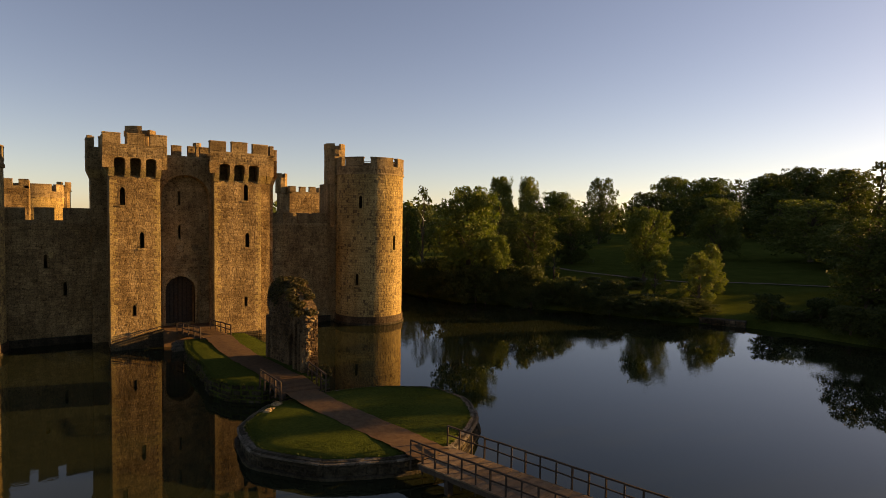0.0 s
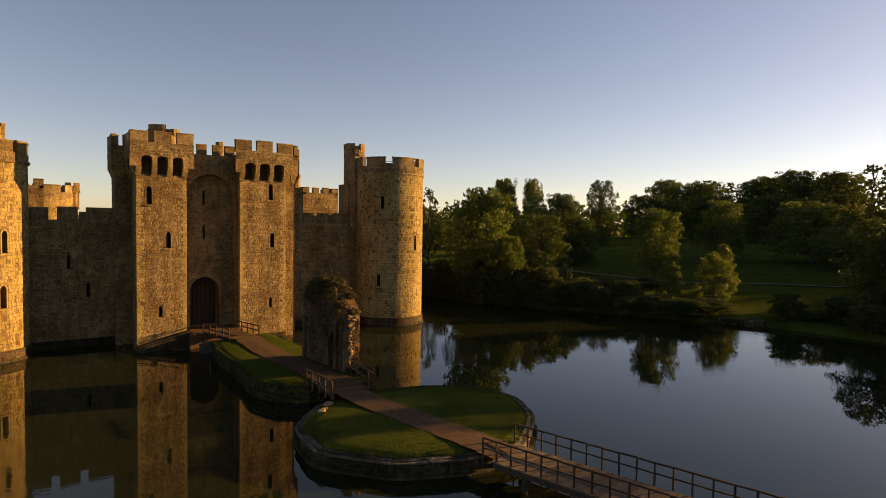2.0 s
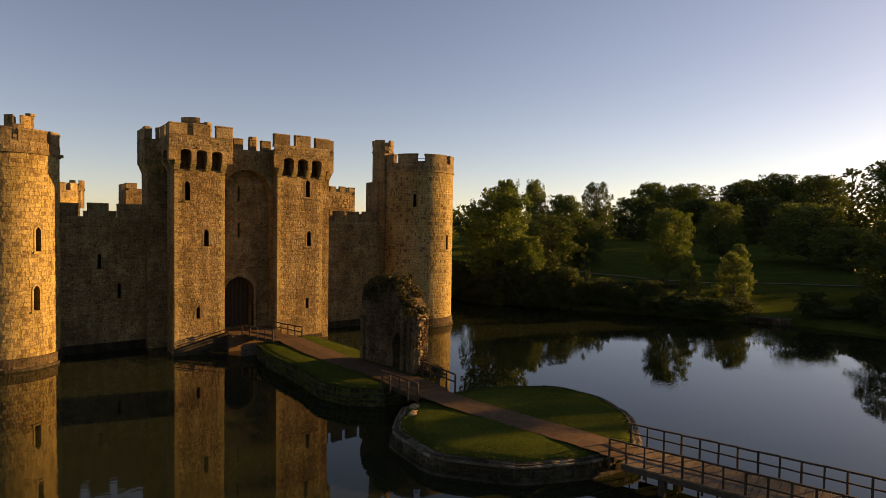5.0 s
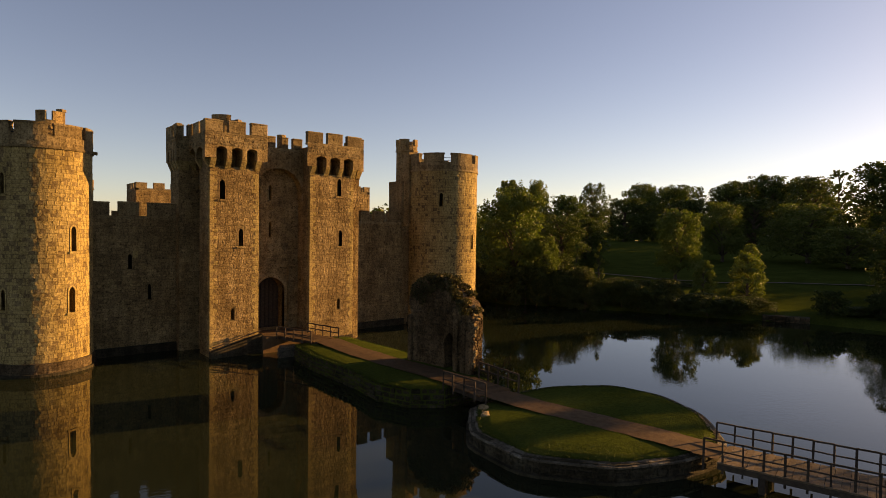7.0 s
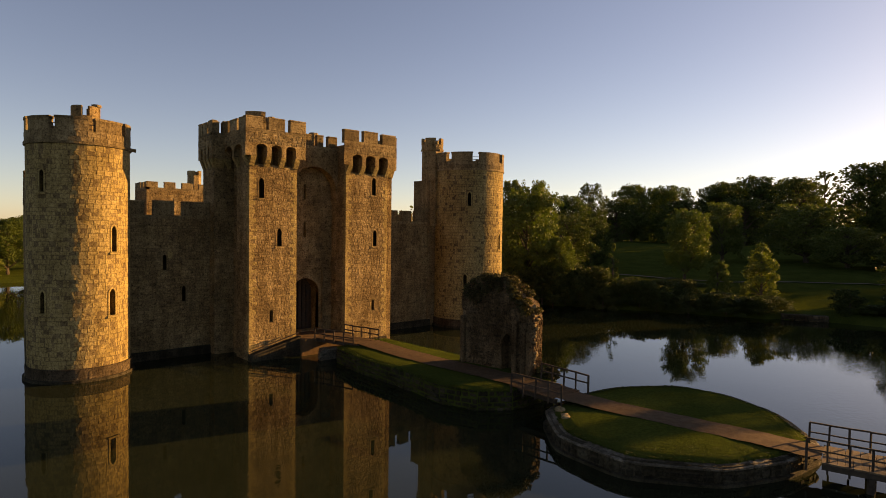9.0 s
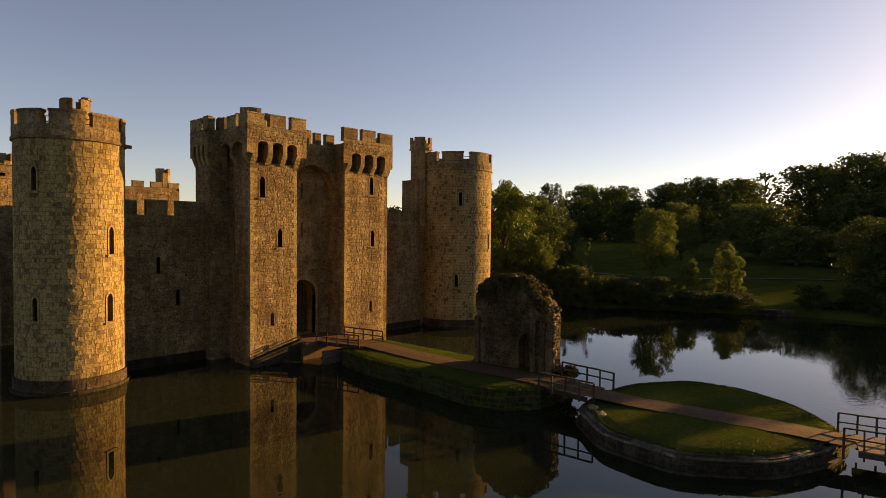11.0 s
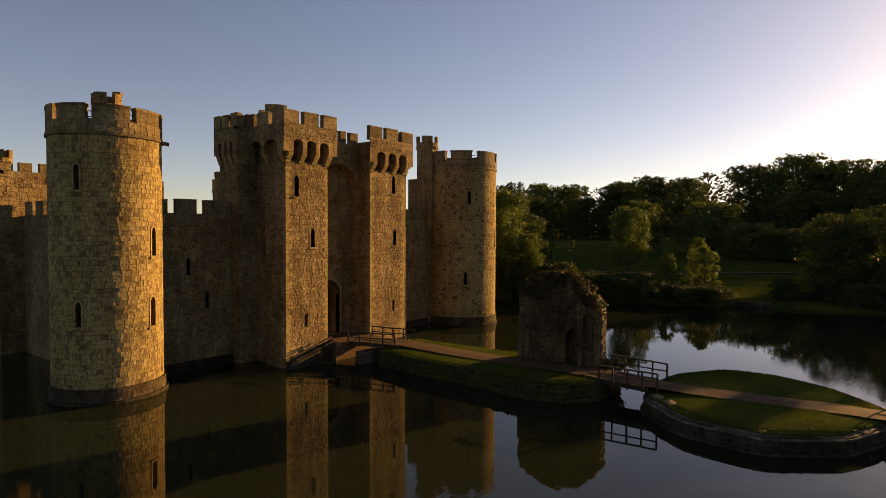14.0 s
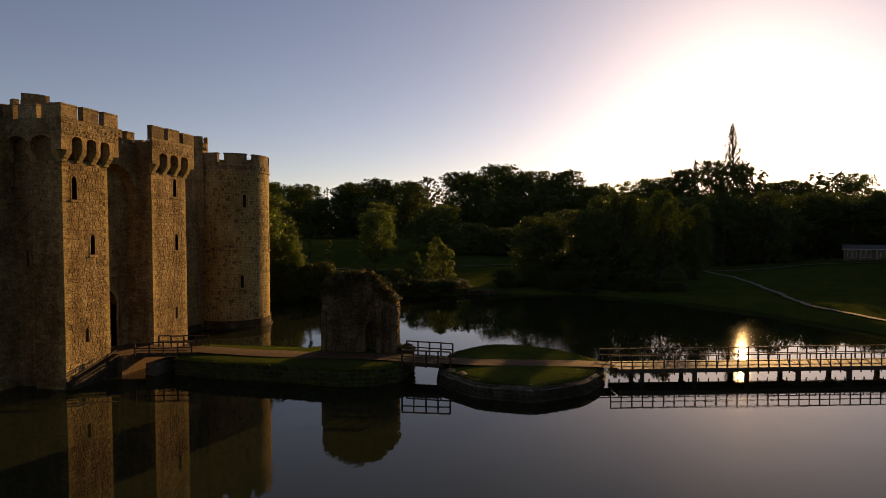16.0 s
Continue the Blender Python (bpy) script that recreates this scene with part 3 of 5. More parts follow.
def gatehouse():
    g = thing("gatehouse", "twin-towered sandstone gatehouse with machicolated battlements", "gatehouse", (-1, 4, 0))
    specs = (("gate_tower", -8.05, -3.65, -9.3, -3.65, 20.0, 31), ("gate_tower", 1.55, 6.4, 1.55, 8.9, 20.0, 41))
    for k, (name, x0, x1, rx0, rx1, top, seed) in enumerate(specs):
        bm = bmesh.new()
        left = k == 0
        if left:
            poly = [(x0, 0), (x1, 0), (x1, 7.4), (rx0, 7.4), (rx0, 4.6), (x0 + 0.5, 4.6), (x0 + 0.5, 2.6), (x0, 2.6)]
        else:
            poly = [(x0, 0), (x1, 0), (x1, 0.9), (x1 + 1.25, 0.9), (x1 + 1.25, 3.6), (rx1, 3.6), (rx1, 7.4), (x0, 7.4)]
        prism(bm, poly, -1.5, top - 0.4)
        cut = bmesh.new()
        bay = (x1 - x0 - 0.32) / 3
        for i in range(3):
            punch(cut, wall_frame(x0 + 0.16 + bay * (i + 0.5), 0, 17.0, -90), flat_arch(bay - 0.44, 1.6), -0.2, 1.1)
        if left:
            wins = [(-6.95, 14.1, 0.46, 1.75), (-5.28, 9.9, 0.42, 1.6), (-6.0, 3.2, 0.3, 1.1)]
            side = [(x0 + 0.5, 3.6, 9.0, 0.3, 1.4), (rx0, 7.0, 5.0, 0.3, 1.5)]
        else:
            wins = [(4.78, 14.9, 0.46, 1.75), (4.95, 9.85, 0.42, 1.6), (4.8, 3.4, 0.3, 1.1)]
            side = []
        for x, z, w, h in wins:
            punch(cut, wall_frame(x, 0, z, -90), lancet(w, h), -0.6, 1.5)
        for x, y, z, w, h in side:
            punch(cut, wall_frame(x, y, z, 180), lancet(w, h), -0.6, 1.5)
        tower = part(name, carved(bm, cut), M_MORTAR, g, "rectangular gate tower of coursed sandstone")
        for x, z, w, h in wins:
            if z > 5:
                window_frame(g, wall_frame(x, 0, z, -90), w, h, M_STONE2)
        for x, y, z, w, h in side:
            window_frame(g, wall_frame(x, y, z, 180), w, h, M_STONE2)
        holes = [(x - x0 - w / 2 - 0.12, x - x0 + w / 2 + 0.12, z - 0.2, z + h + 0.06) if z > 5 else (x - x0 - w / 2, x - x0 + w / 2, z, z + h) for x, z, w, h in wins]
        pl, wd = flat(x0, 0, x1, 0, 0.0)
        masonry(g, pl, wd, 16.9, holes, 0.018, seed, M_STONE2, 300 if left else 220, lambda s: 1.0 < s[2] < 8.5, (0.2, 0.36), (0.24, 0.66))
        for cx, sg in ((x0, 1), (x1, -1)):
            quoins(g, cx, sg, 0.8, 16.7, seed + sg)
        if left:
            faces = [((rx0, 7.4), (rx0, 4.6)), ((rx0, 4.6), (x0 + 0.5, 4.6)), ((x0 + 0.5, 4.6), (x0 + 0.5, 2.6)), ((x0, 2.6), (x0, 0)), ((x1, 0), (x1, 2.6))]
        else:
            faces = [((x0, 2.6), (x0, 0)), ((x1, 0), (x1, 0.9)), ((x1, 0.9), (x1 + 1.25, 0.9)), ((x1 + 1.25, 0.9), (x1 + 1.25, 3.6)), ((x1 + 1.25, 3.6), (rx1, 3.6)), ((rx1, 3.6), (rx1, 7.4))]
        for i, ((ax, ay), (bx, by)) in enumerate(faces):
            pl, wd = flat(ax, ay, bx, by, 0.0)
            hs = []
            if left:
                for x, y, z, w, h in side:
                    if abs(x - ax) < 0.05 and abs(x - bx) < 0.05:
                        u = ay - y
                        hs.append((u - w / 2 - 0.16, u + w / 2 + 0.16, z - 0.2, z + h + 0.1))
            masonry(g, pl, wd, 16.9, hs, 0.015, seed + 2 + i, M_STONE2, 0, None, (0.22, 0.36), (0.3, 0.75))
        # machicolation: corbels, arches and the parapet that they carry
        zc = 17.08
        runs = [((x0, 0), (x1, 0), 3, 0.6)]
        if left:
            runs += [((rx0, 7.4), (rx0, 4.6), 3, 0.34), ((rx0, 4.6), (x0 - 0.51, 4.6), 1, 0.34), ((x0, 4.6), (x0, 0), 2, 0.5)]
        else:
            runs += [((x1 + 0.36, 0.9), (x1 + 1.25, 0.9), 1, 0.34), ((x1 + 1.25, 0.9), (x1 + 1.25, 3.6), 2, 0.34), ((rx1, 3.6), (rx1, 7.4), 3, 0.34)]
        for (ax, ay), (bx, by), nb, pr in runs:
            o, d = Vector((ax, ay, 0)), Vector((bx - ax, by - ay, 0))
            ln = d.length
            d.normalize()
            n = Vector((d.y, -d.x, 0))
            for i in range(nb + 1):
                u = 0.16 + (ln - 0.32) * i / nb
                for step, (out_w, za, zb) in enumerate(((pr * 0.38, -0.26, 0.04), (pr * 0.7, 0.02, 0.3), (pr, 0.28, 0.58))):
                    cb = bmesh.new()
                    p = o + d * u
                    hw = 0.24
                    vs = [cb.verts.new(p + d * i2 + n * w2 + Vector((0, 0, zc + zz))) for zz in (za, zb) for i2, w2 in ((-hw, out_w if zz > za else out_w - 0.12), (hw, out_w if zz > za else out_w - 0.12), (hw, -0.1), (-hw, -0.1))]
                    for f in ((3, 2, 1, 0), (4, 5, 6, 7), (0, 1, 5, 4), (1, 2, 6, 5), (2, 3, 7, 6), (3, 0, 4, 7)):
                        cb.faces.new([vs[q] for q in f])
                    part("corbel", cb, M_STONE, g)
            # wall over the corbels, cut by round arches
            slab = bmesh.new()
            q = [o - d * 0.0 + n * pr, o + d * ln + n * pr, o + d * ln + n * (pr - 0.62), o + n * (pr - 0.62)]
            ext = pr
            q[0] -= d * ext
            q[1] += d * ext
            q[2] += d * (ext - 0.62)
            q[3] -= d * (ext - 0.62)
            prism(slab, [(v.x, v.y) for v in q], zc + 0.56, top - 0.28)
            cutter = bmesh.new()
            gap = (ln - 0.32) / nb
            for i in range(nb):
                u = 0.16 + gap * (i + 0.5)
                p = o + d * u + n * pr
                m = wall_frame(p.x, p.y, zc + 0.4, math.degrees(math.atan2(n.y, n.x)))
                punch(cutter, m, flat_arch(gap - 0.42, 1.2), -0.3, 1.2)
            part("machicolation", carved(slab, cutter), M_STONE2, g, "projecting parapet wall on small round arches")
            pl, wd = flat(q[0].x, q[0].y, q[1].x, q[1].y, zc + 1.66)
            masonry(g, pl, wd, top - 0.3 - zc - 1.66, (), 0.03, seed + 60 + int(ax), M_LICHEN, 0, None, (0.2, 0.32), (0.25, 0.6))
            L = ln + 2 * ext
            straight_parapet(g, q[0].x, q[0].y, q[1].x, q[1].y, top - 0.3, 0.22, 0.95, 0.45, even(L, L * 0.275, L * 0.0875) if L > 2.6 else [(0, L * 0.45), (L * 0.72, L)])
    # recessed gate wall between the towers
    wall = bmesh.new()
    box(wall, -3.65, 1.55, 2.6, 5.0, -1.0, 17.4)
    cut = bmesh.new()
    punch(cut, wall_frame(-1.35, 2.6, 1.55, -90), gate_arch(2.9, 5.2), -0.4, 3.2)
    for z in (10.7, 14.3):
        punch(cut, wall_frame(-1.4, 2.6, z, -90), lancet(0.26, 1.5), -0.4, 1.2)
    part("gate_wall", carved(wall, cut), M_STONE2, g, "recessed wall with the pointed gate arch")
    pl, wd = flat(-3.65, 2.6, 1.55, 2.6, 1.5)
    masonry(g, pl, wd, 15.6, [(0.55, 3.75, 0, 5.6), (1.85, 2.35, 9.0, 14.5)], 0.015, 77, M_STONE2, 0, None, (0.26, 0.38), (0.4, 0.8))
    upper = bmesh.new()
    box(upper, -3.65, 1.55, 1.5, 2.6, 14.2, 19.1)
    cut = bmesh.new()
    punch(cut, wall_frame(-0.93, 1.5, 13.0, -90), round_arch(4.7, 4.4, 16), -0.5, 1.6)
    part("gate_arch_wall", carved(upper, cut), M_STONE2, g, "wall on a wide round arch high over the gate")
    straight_parapet(g, -3.65, 1.5, 1.55, 1.5, 19.1, 0.25, 0.95, 0.45, [(0.25, 0.75), (1.35, 2.3), (2.9, 3.6), (4.1, 5.1)])
    rings = bmesh.new()
    inner, outer = gate_arch(2.9, 5.2), [(x * 1.16, z * 1.05) for x, z in gate_arch(2.9, 5.2)]
    m = wall_frame(-1.35, 2.6, 1.55, -90)
    n = len(inner)
    a = [rings.verts.new(m @ Vector((x, -0.12, z))) for x, z in outer]
    b = [rings.verts.new(m @ Vector((x, -0.12, z))) for x, z in inner]
    c = [rings.verts.new(m @ Vector((x, 0.05, z))) for x, z in outer]
    e = [rings.verts.new(m @ Vector((x, 0.5, z))) for x, z in inner]
    for i in range(1, n):
        j = (i + 1) % n
        for q in ((a[i], a[j], b[j], b[i]), (a[j], a[i], c[i], c[j]), (b[i], b[j], e[j], e[i])):
            rings.faces.new(q)
    part("arch_moulding", rings, M_STONE2, g, "moulded stone arch round the gateway")
    hood = bmesh.new()
    box(hood, -3.6, 1.5, 2.42, 2.6, 7.75, 7.95)
    part("hood_mould", hood, M_STONE2, g)
    for px in (-3.2, 0.42):
        part("gate_pilaster", box(bmesh.new(), px, px + 0.2, 2.44, 2.6, 1.53, 7.75, 0.03), M_STONE2, g)
    for px in (-2.85, -1.4, 0.1):
        sh = bmesh.new()
        punch(sh, wall_frame(px, 2.6, 9.3, -90), [(-0.3, 0.28), (0, 0), (0.3, 0.28), (0.32, 0.75), (-0.32, 0.75)], -0.1, 0.05)
        part("carved_shield", sh, M_LICHEN, g, "worn heraldic shield carved in stone")
    door = bmesh.new()
    punch(door, wall_frame(-1.35, 4.0, 1.55, -90), gate_arch(2.88, 5.18), 0, 0.18)
    dr = part("gate_door", door, M_DARKWOOD, g, "tall dark timber gate doors")
    for i in range(7):
        bx = -2.6 + i * 0.42
        part("door_batten", box(bmesh.new(), bx - 0.06, bx + 0.06, 3.92, 4.0, 1.6, 6.5 - abs(i - 3) ** 2 * 0.13), M_DARKWOOD, dr)
    # stair turret on the roof of one tower
    tz = bmesh.new()
    prism(tz, [(-4.7 + 1.5 * math.cos(math.pi * (i + 0.5) / 4), 5.7 + 1.5 * math.sin(math.pi * (i + 0.5) / 4)) for i in range(8)], 19.2, 21.4)
    tt = part("stair_turret", tz, M_STONE2, g, "octagonal stair turret above the roof")
    for a0, a1, zz in ((-165, -90, 22.4), (-60, -15, 22.1), (20, 80, 22.3), (110, 170, 22.0)):
        part("turret_merlon", ring(bmesh.new(), -4.7, 5.7, 1.1, 1.53, 21.4, zz, a0, a1, 5), M_STONE2, tt)
    cz = bmesh.new()
    prism(cz, [(0.9 + 0.45 * math.cos(math.pi * (i + 0.5) / 4), 5.2 + 0.45 * math.sin(math.pi * (i + 0.5) / 4)) for i in range(8)], 17.0, 21.2)
    part("chimney", cz, M_STONE2, g)
    # battered foot
    for x0, x1 in ((-8.05, -3.65), (1.55, 6.4)):
        pl, wd = flat(x0 - 0.1, -0.14, x1 + 0.1, -0.14, -0.3)
        masonry(g, pl, wd, 1.0, (), 0.08, int(x0 * 7) + 90, M_WETSTONE, 0, None, (0.28, 0.4), (0.5, 1.0))
    ledge = bmesh.new()
    vs = [ledge.verts.new(p) for p in ((-8.1, -0.55, 0.55), (-3.4, -0.55, 1.75), (-3.4, 0.0, 1.75), (-8.1, 0.0, 0.55), (-8.1, -0.55, -1), (-3.4, -0.55, -1), (-3.4, 0.0, -1), (-8.1, 0.0, -1))]
    for f in ((0, 1, 2, 3), (5, 4, 7, 6), (0, 4, 5, 1), (1, 5, 6, 2), (2, 6, 7, 3), (3, 7, 4, 0)):
        ledge.faces.new([vs[i] for i in f])
    part("sloping_footing", ledge, M_WETSTONE, g, "sloping stone footing along the tower's base")
    part("footing_rail", beam(bmesh.new(), (-8.0, -0.5, 0.95), (-3.6, -0.5, 2.1), 0.09, 0.09), M_DARKWOOD, g)


gatehouse()


# ---- curtain walls and the towers behind ----
def curtain(name, x0, x1, y, top, pattern, seed, label, holes=(), thick=2.0):
    w = thing(name, label, "wall", (x0, y, 0), kind="structure")
    bm = bmesh.new()
    box(bm, x0, x1, y, y + thick, -1.5, top)
    cut = bmesh.new()
    hs = []
    for x, z, ww, h in holes:
        punch(cut, wall_frame(x, y, z, -90), lancet(ww, h), -0.5, 1.4)
        hs.append((x - x0 - ww / 2 - 0.16, x - x0 + ww / 2 + 0.16, z - 0.2, z + h + 0.1))
    part("wall_core", carved(bm, cut) if holes else bm, M_MORTAR, w)
    for x, z, ww, h in holes:
        window_frame(w, wall_frame(x, y, z, -90), ww, h, M_STONE2)
    pl, wd = flat(x0, y, x1, y, 0.0)
    masonry(w, pl, wd, top, hs, 0.02, seed, M_STONE2, 0, None, (0.2, 0.34), (0.26, 0.7))
    foot = bmesh.new()
    box(foot, x0, x1, y - 0.3, y, -1.5, 0.75, 0.05)
    part("plinth", foot, M_WETSTONE, w)
    straight_parapet(w, x0, y, x1, y, top, 0.3, 1.1, 0.5, pattern)


curtain("wall_north_east", -17.4, -9.3, 5.7, 12.2, [(0.2, 2.6), (3.3, 5.0), (5.7, 8.1)], 51, "shaded sandstone curtain wall with broad merlons", [(-13.2, 7.7, 0.3, 1.4), (-11.6, 4.9, 0.3, 1.4)])
ne_wall = bpy.data.objects["wall_north_east"]
# a pale stone box stands in for the light in a small window
for px, pz in ((-12.75, 8.7),):
    part("blocked_opening", box(bmesh.new(), px - 0.2, px + 0.2, 5.64, 5.78, pz, pz + 0.62, 0.03), M_STONE, ne_wall, "pale stone square standing for a small lit window")
curtain("wall_north_west", 8.9, 17.0, 5.7, 12.2, [(0.1, 1.3), (1.9, 3.2), (3.8, 5.2), (5.8, 8.1)], 55, "shaded sandstone curtain wall with broad merlons")


def square_tower(x0, x1, y0, y1, top, seed, label, turret=None, front_holes=()):
    t = thing("square_tower", label, "tower", ((x0 + x1) / 2, (y0 + y1) / 2, 0), "castle towers")
    part("tower_core", box(bmesh.new(), x0, x1, y0, y1, -1.5, top - 1.0), M_MORTAR, t)
    for (ax, ay), (bx, by) in (((x0, y0), (x1, y0)), ((x0, y1), (x0, y0)), ((x1, y0), (x1, y1))):
        pl, wd = flat(ax, ay, bx, by, 0.0)
        masonry(t, pl, wd, top - 1.0, (), 0.035, seed, M_STONE2, 0, None, (0.34, 0.5), (0.5, 1.1))
        straight_parapet(t, ax, ay, bx, by, top - 1.0, 0.3, 0.7, 0.45, even(wd, wd / 4 * 0.7, wd / 4 * 0.4))
        seed += 1
    part("roof", box(bmesh.new(), x0 + 0.4, x1 - 0.4, y0 + 0.4, y1 - 0.4, top - 1.0, top - 0.7), M_LEAD, t)
    if turret:
        tx, ty, r, tz = turret
        bm = bmesh.new()
        prism(bm, [(tx + r * math.cos(math.pi * (i + 0.5) / 4), ty + r * math.sin(math.pi * (i + 0.5) / 4)) for i in range(8)], top - 1.0, tz - 0.7)
        tur = part("stair_turret", bm, M_STONE2, t)
        for a0, a1 in ((-170, -100), (-70, -10), (20, 80), (110, 160)):
            part("turret_merlon", ring(bmesh.new(), tx, ty, r - 0.3, r + 0.02, tz - 0.7, tz, a0, a1, 4), M_STONE2, tur)
    return t


square_tower(18.4, 24.3, 25.0, 31.0, 17.9, 201, "square sandstone tower on the far side of the courtyard", (17.6, 26.5, 0.9, 20.0))
square_tower(-20.7, -14.8, 24.0, 30.0, 17.2, 211, "square sandstone tower midway along the flank wall", (-20.0, 24.9, 0.7, 18.4))
square_tower(-4.6, 4.4, 44.0, 50.0, 17.9, 221, "square sandstone postern tower behind the courtyard", (3.0, 46.5, 1.0, 20.2))
corner_tower(-14.4, 47.0, 4.1, 15.6, [], [(-170, -120), (-110, -60), (-50, 0), (15, 80), (95, 170)], [], (-10.7, 46.0, 0.95, 18.1, 14.0), 231, "distant round corner tower catching the sun", 0, (-180, 0))
corner_tower(18.5, 47.0, 4.1, 17.2, [], [(-170, -120), (-110, -60), (-50, 0), (15, 80), (95, 170)], [], (14.6, 46.0, 0.95, 20.3, 15.0), 241, "distant round corner tower behind the courtyard", 0, (-180, 0))
for nm, (ax, ay, bx, by), lb in (("wall_east", (-18.8, 47, -18.8, 6), "sandstone flank curtain wall"), ("wall_west", (22.0, 5, 22.0, 47), "sandstone flank curtain wall"), ("wall_south", (18, 47.5, -16, 47.5), "sandstone rear curtain wall")):
    w = thing(nm, lb, "wall", (ax, ay, 0), kind="structure")
    o, d = Vector((ax, ay, 0)), Vector((bx - ax, by - ay, 0))
    ln = d.length
    d.normalize()
    n = Vector((d.y, -d.x, 0))
    q = [o, o + d * ln, o + d * ln - n * 2, o - n * 2]
    bm = bmesh.new()
    prism(bm, [(v.x, v.y) for v in q], -1.5, 12.2)
    part("wall_core", bm, M_STONE2, w)
    straight_parapet(w, ax, ay, bx, by, 12.2, 0.3, 1.1, 0.5, even(ln, 1.8, 0.8))
court = bmesh.new()
box(court, -17.4, 20.0, 7.7, 45.5, -1.5, 1.4)
tagged(new("courtyard_ground", mesh_of("courtyard_ground", court, M_GRASS)), "grassy courtyard inside the castle walls", "ground", kind="structure")


# ---- causeway, island and bridges ----
PATH_LINE = [(0.6, -5.2, 1.5), (0.45, -10, 1.45), (0.5, -15, 1.44), (0.9, -19, 1.43), (1.25, -22.9, 1.41)]
ISLE_LINE = [(1.15, -26.3, 1.34), (1.45, -29.5, 1.25), (2.1, -33.5, 1.25), (2.7, -36.6, 1.21), (3.1, -38.4, 1.14), (3.4, -39.9, 1.06)]


def ribbon(line, width, lift=0.0, sub=6, wob=0.08, seed=1):
    """A strip along a line, with slightly uneven edges."""
    bm = bmesh.new()
    rnd = random.Random(seed)
    pts = []
    for (x0, y0, z0), (x1, y1, z1) in zip(line, line[1:]):
        for i in range(sub):
            f = i / sub
            pts.append(Vector((x0 + (x1 - x0) * f, y0 + (y1 - y0) * f, z0 + (z1 - z0) * f)))
    pts.append(Vector(line[-1]))
    prev = None
    for i, p in enumerate(pts):
        d = pts[min(i + 1, len(pts) - 1)] - pts[max(i - 1, 0)]
        s = Vector((-d.y, d.x, 0)).normalized()
        row = [bm.verts.new(p + s * (k * width / 2 + (rnd.uniform(-wob, wob) if abs(k) == 1 else 0)) + Vector((0, 0, lift + (0.03 if k == 0 else 0.0)))) for k in (-1, 0, 1)]
        if prev:
            for k in range(2):
                bm.faces.new((prev[k], row[k], row[k + 1], prev[k + 1]))
        prev = row
    bmesh.ops.recalc_face_normals(bm, faces=bm.faces[:])
    if bm.faces[0].normal.z < 0:
        bmesh.ops.reverse_faces(bm, faces=bm.faces[:])
    return bm


def mound(poly, rim, mid, core, rings=8, seed=1, rough=0.06):
    """A grassy top over a polygon, from the height of its rim to that of its middle, round the point core."""
    bm = bmesh.new()
    edge = []
    n = len(poly)
    for i in range(n):
        (ax, ay), (bx, by) = poly[i], poly[(i + 1) % n]
        k = max(2, int(math.hypot(bx - ax, by - ay) / 0.6))
        edge += [(ax + (bx - ax) * j / k, ay + (by - ay) * j / k) for j in range(k)]
    rows = []
    for r in range(rings + 1):
        f = 1 - r / (rings + 0.5)
        row = []
        for x, y in edge:
            px, py = core[0] + (x - core[0]) * f, core[1] + (y - core[1]) * f
            z = rim + (mid - rim) * (1 - f ** 3) + noise.noise((px * 0.6, py * 0.6, seed)) * rough + noise.noise((px * 2.1, py * 2.1, seed)) * rough * 0.5
            row.append(bm.verts.new((px, py, z)))
        rows.append(row)
    m = len(edge)
    for a, b in zip(rows, rows[1:]):
        for i in range(m):
            j = (i + 1) % m
            bm.faces.new((a[i], a[j], b[j], b[i]))
    bm.faces.new(rows[-1])
    low = [bm.verts.new((x, y, -1.5)) for x, y in edge]
    for i in range(m):
        j = (i + 1) % m
        bm.faces.new((low[i], low[j], rows[0][j], rows[0][i]))
    for f in bm.faces:
        f.smooth = True
    return bm


def revetment(parent, poly, z0, z1, mat, rough, seed, closed=True, cap=None, ch=(0.25, 0.4), bw=(0.4, 0.9)):
    n = len(poly)
    for i in range(n if closed else n - 1):
        (ax, ay), (bx, by) = poly[i], poly[(i + 1) % n]
        pl, wd = flat(ax, ay, bx, by, z0)
        masonry(parent, pl, wd, z1 - z0, (), rough, seed + i, mat, 0, None, ch, bw)
        if cap:
            d = Vector((bx - ax, by - ay, 0)).normalized()
            o, nn = Vector((ax, ay, 0)), Vector((d.y, -d.x, 0))
            u, rnd = 0.0, random.Random(seed + 50 + i)
            while u < wd - 0.05:
                w = min(rnd.uniform(0.6, 1.2), wd - u)
                t = rnd.uniform(-0.025, 0.025)
                bm = bmesh.new()
                vs = [bm.verts.new(o + d * uu + nn * ww + Vector((0, 0, zz))) for zz in (z1 - 0.12, z1 + cap) for uu, ww in ((u + 0.004, 0.14 + t), (u + w - 0.004, 0.14 + t), (u + w - 0.004, -0.5), (u + 0.004, -0.5))]
                for q, v in enumerate(vs):
                    v.co.z += t - (0.13 if q in (4, 5) else 0.0)
                for f in ((3, 2, 1, 0), (4, 5, 6, 7), (0, 1, 5, 4), (1, 2, 6, 5), (2, 3, 7, 6), (3, 0, 4, 7)):
                    bm.faces.new([vs[k] for k in f])
                part("kerb_stone", bm, M_PINKSTONE, parent)
                u += w


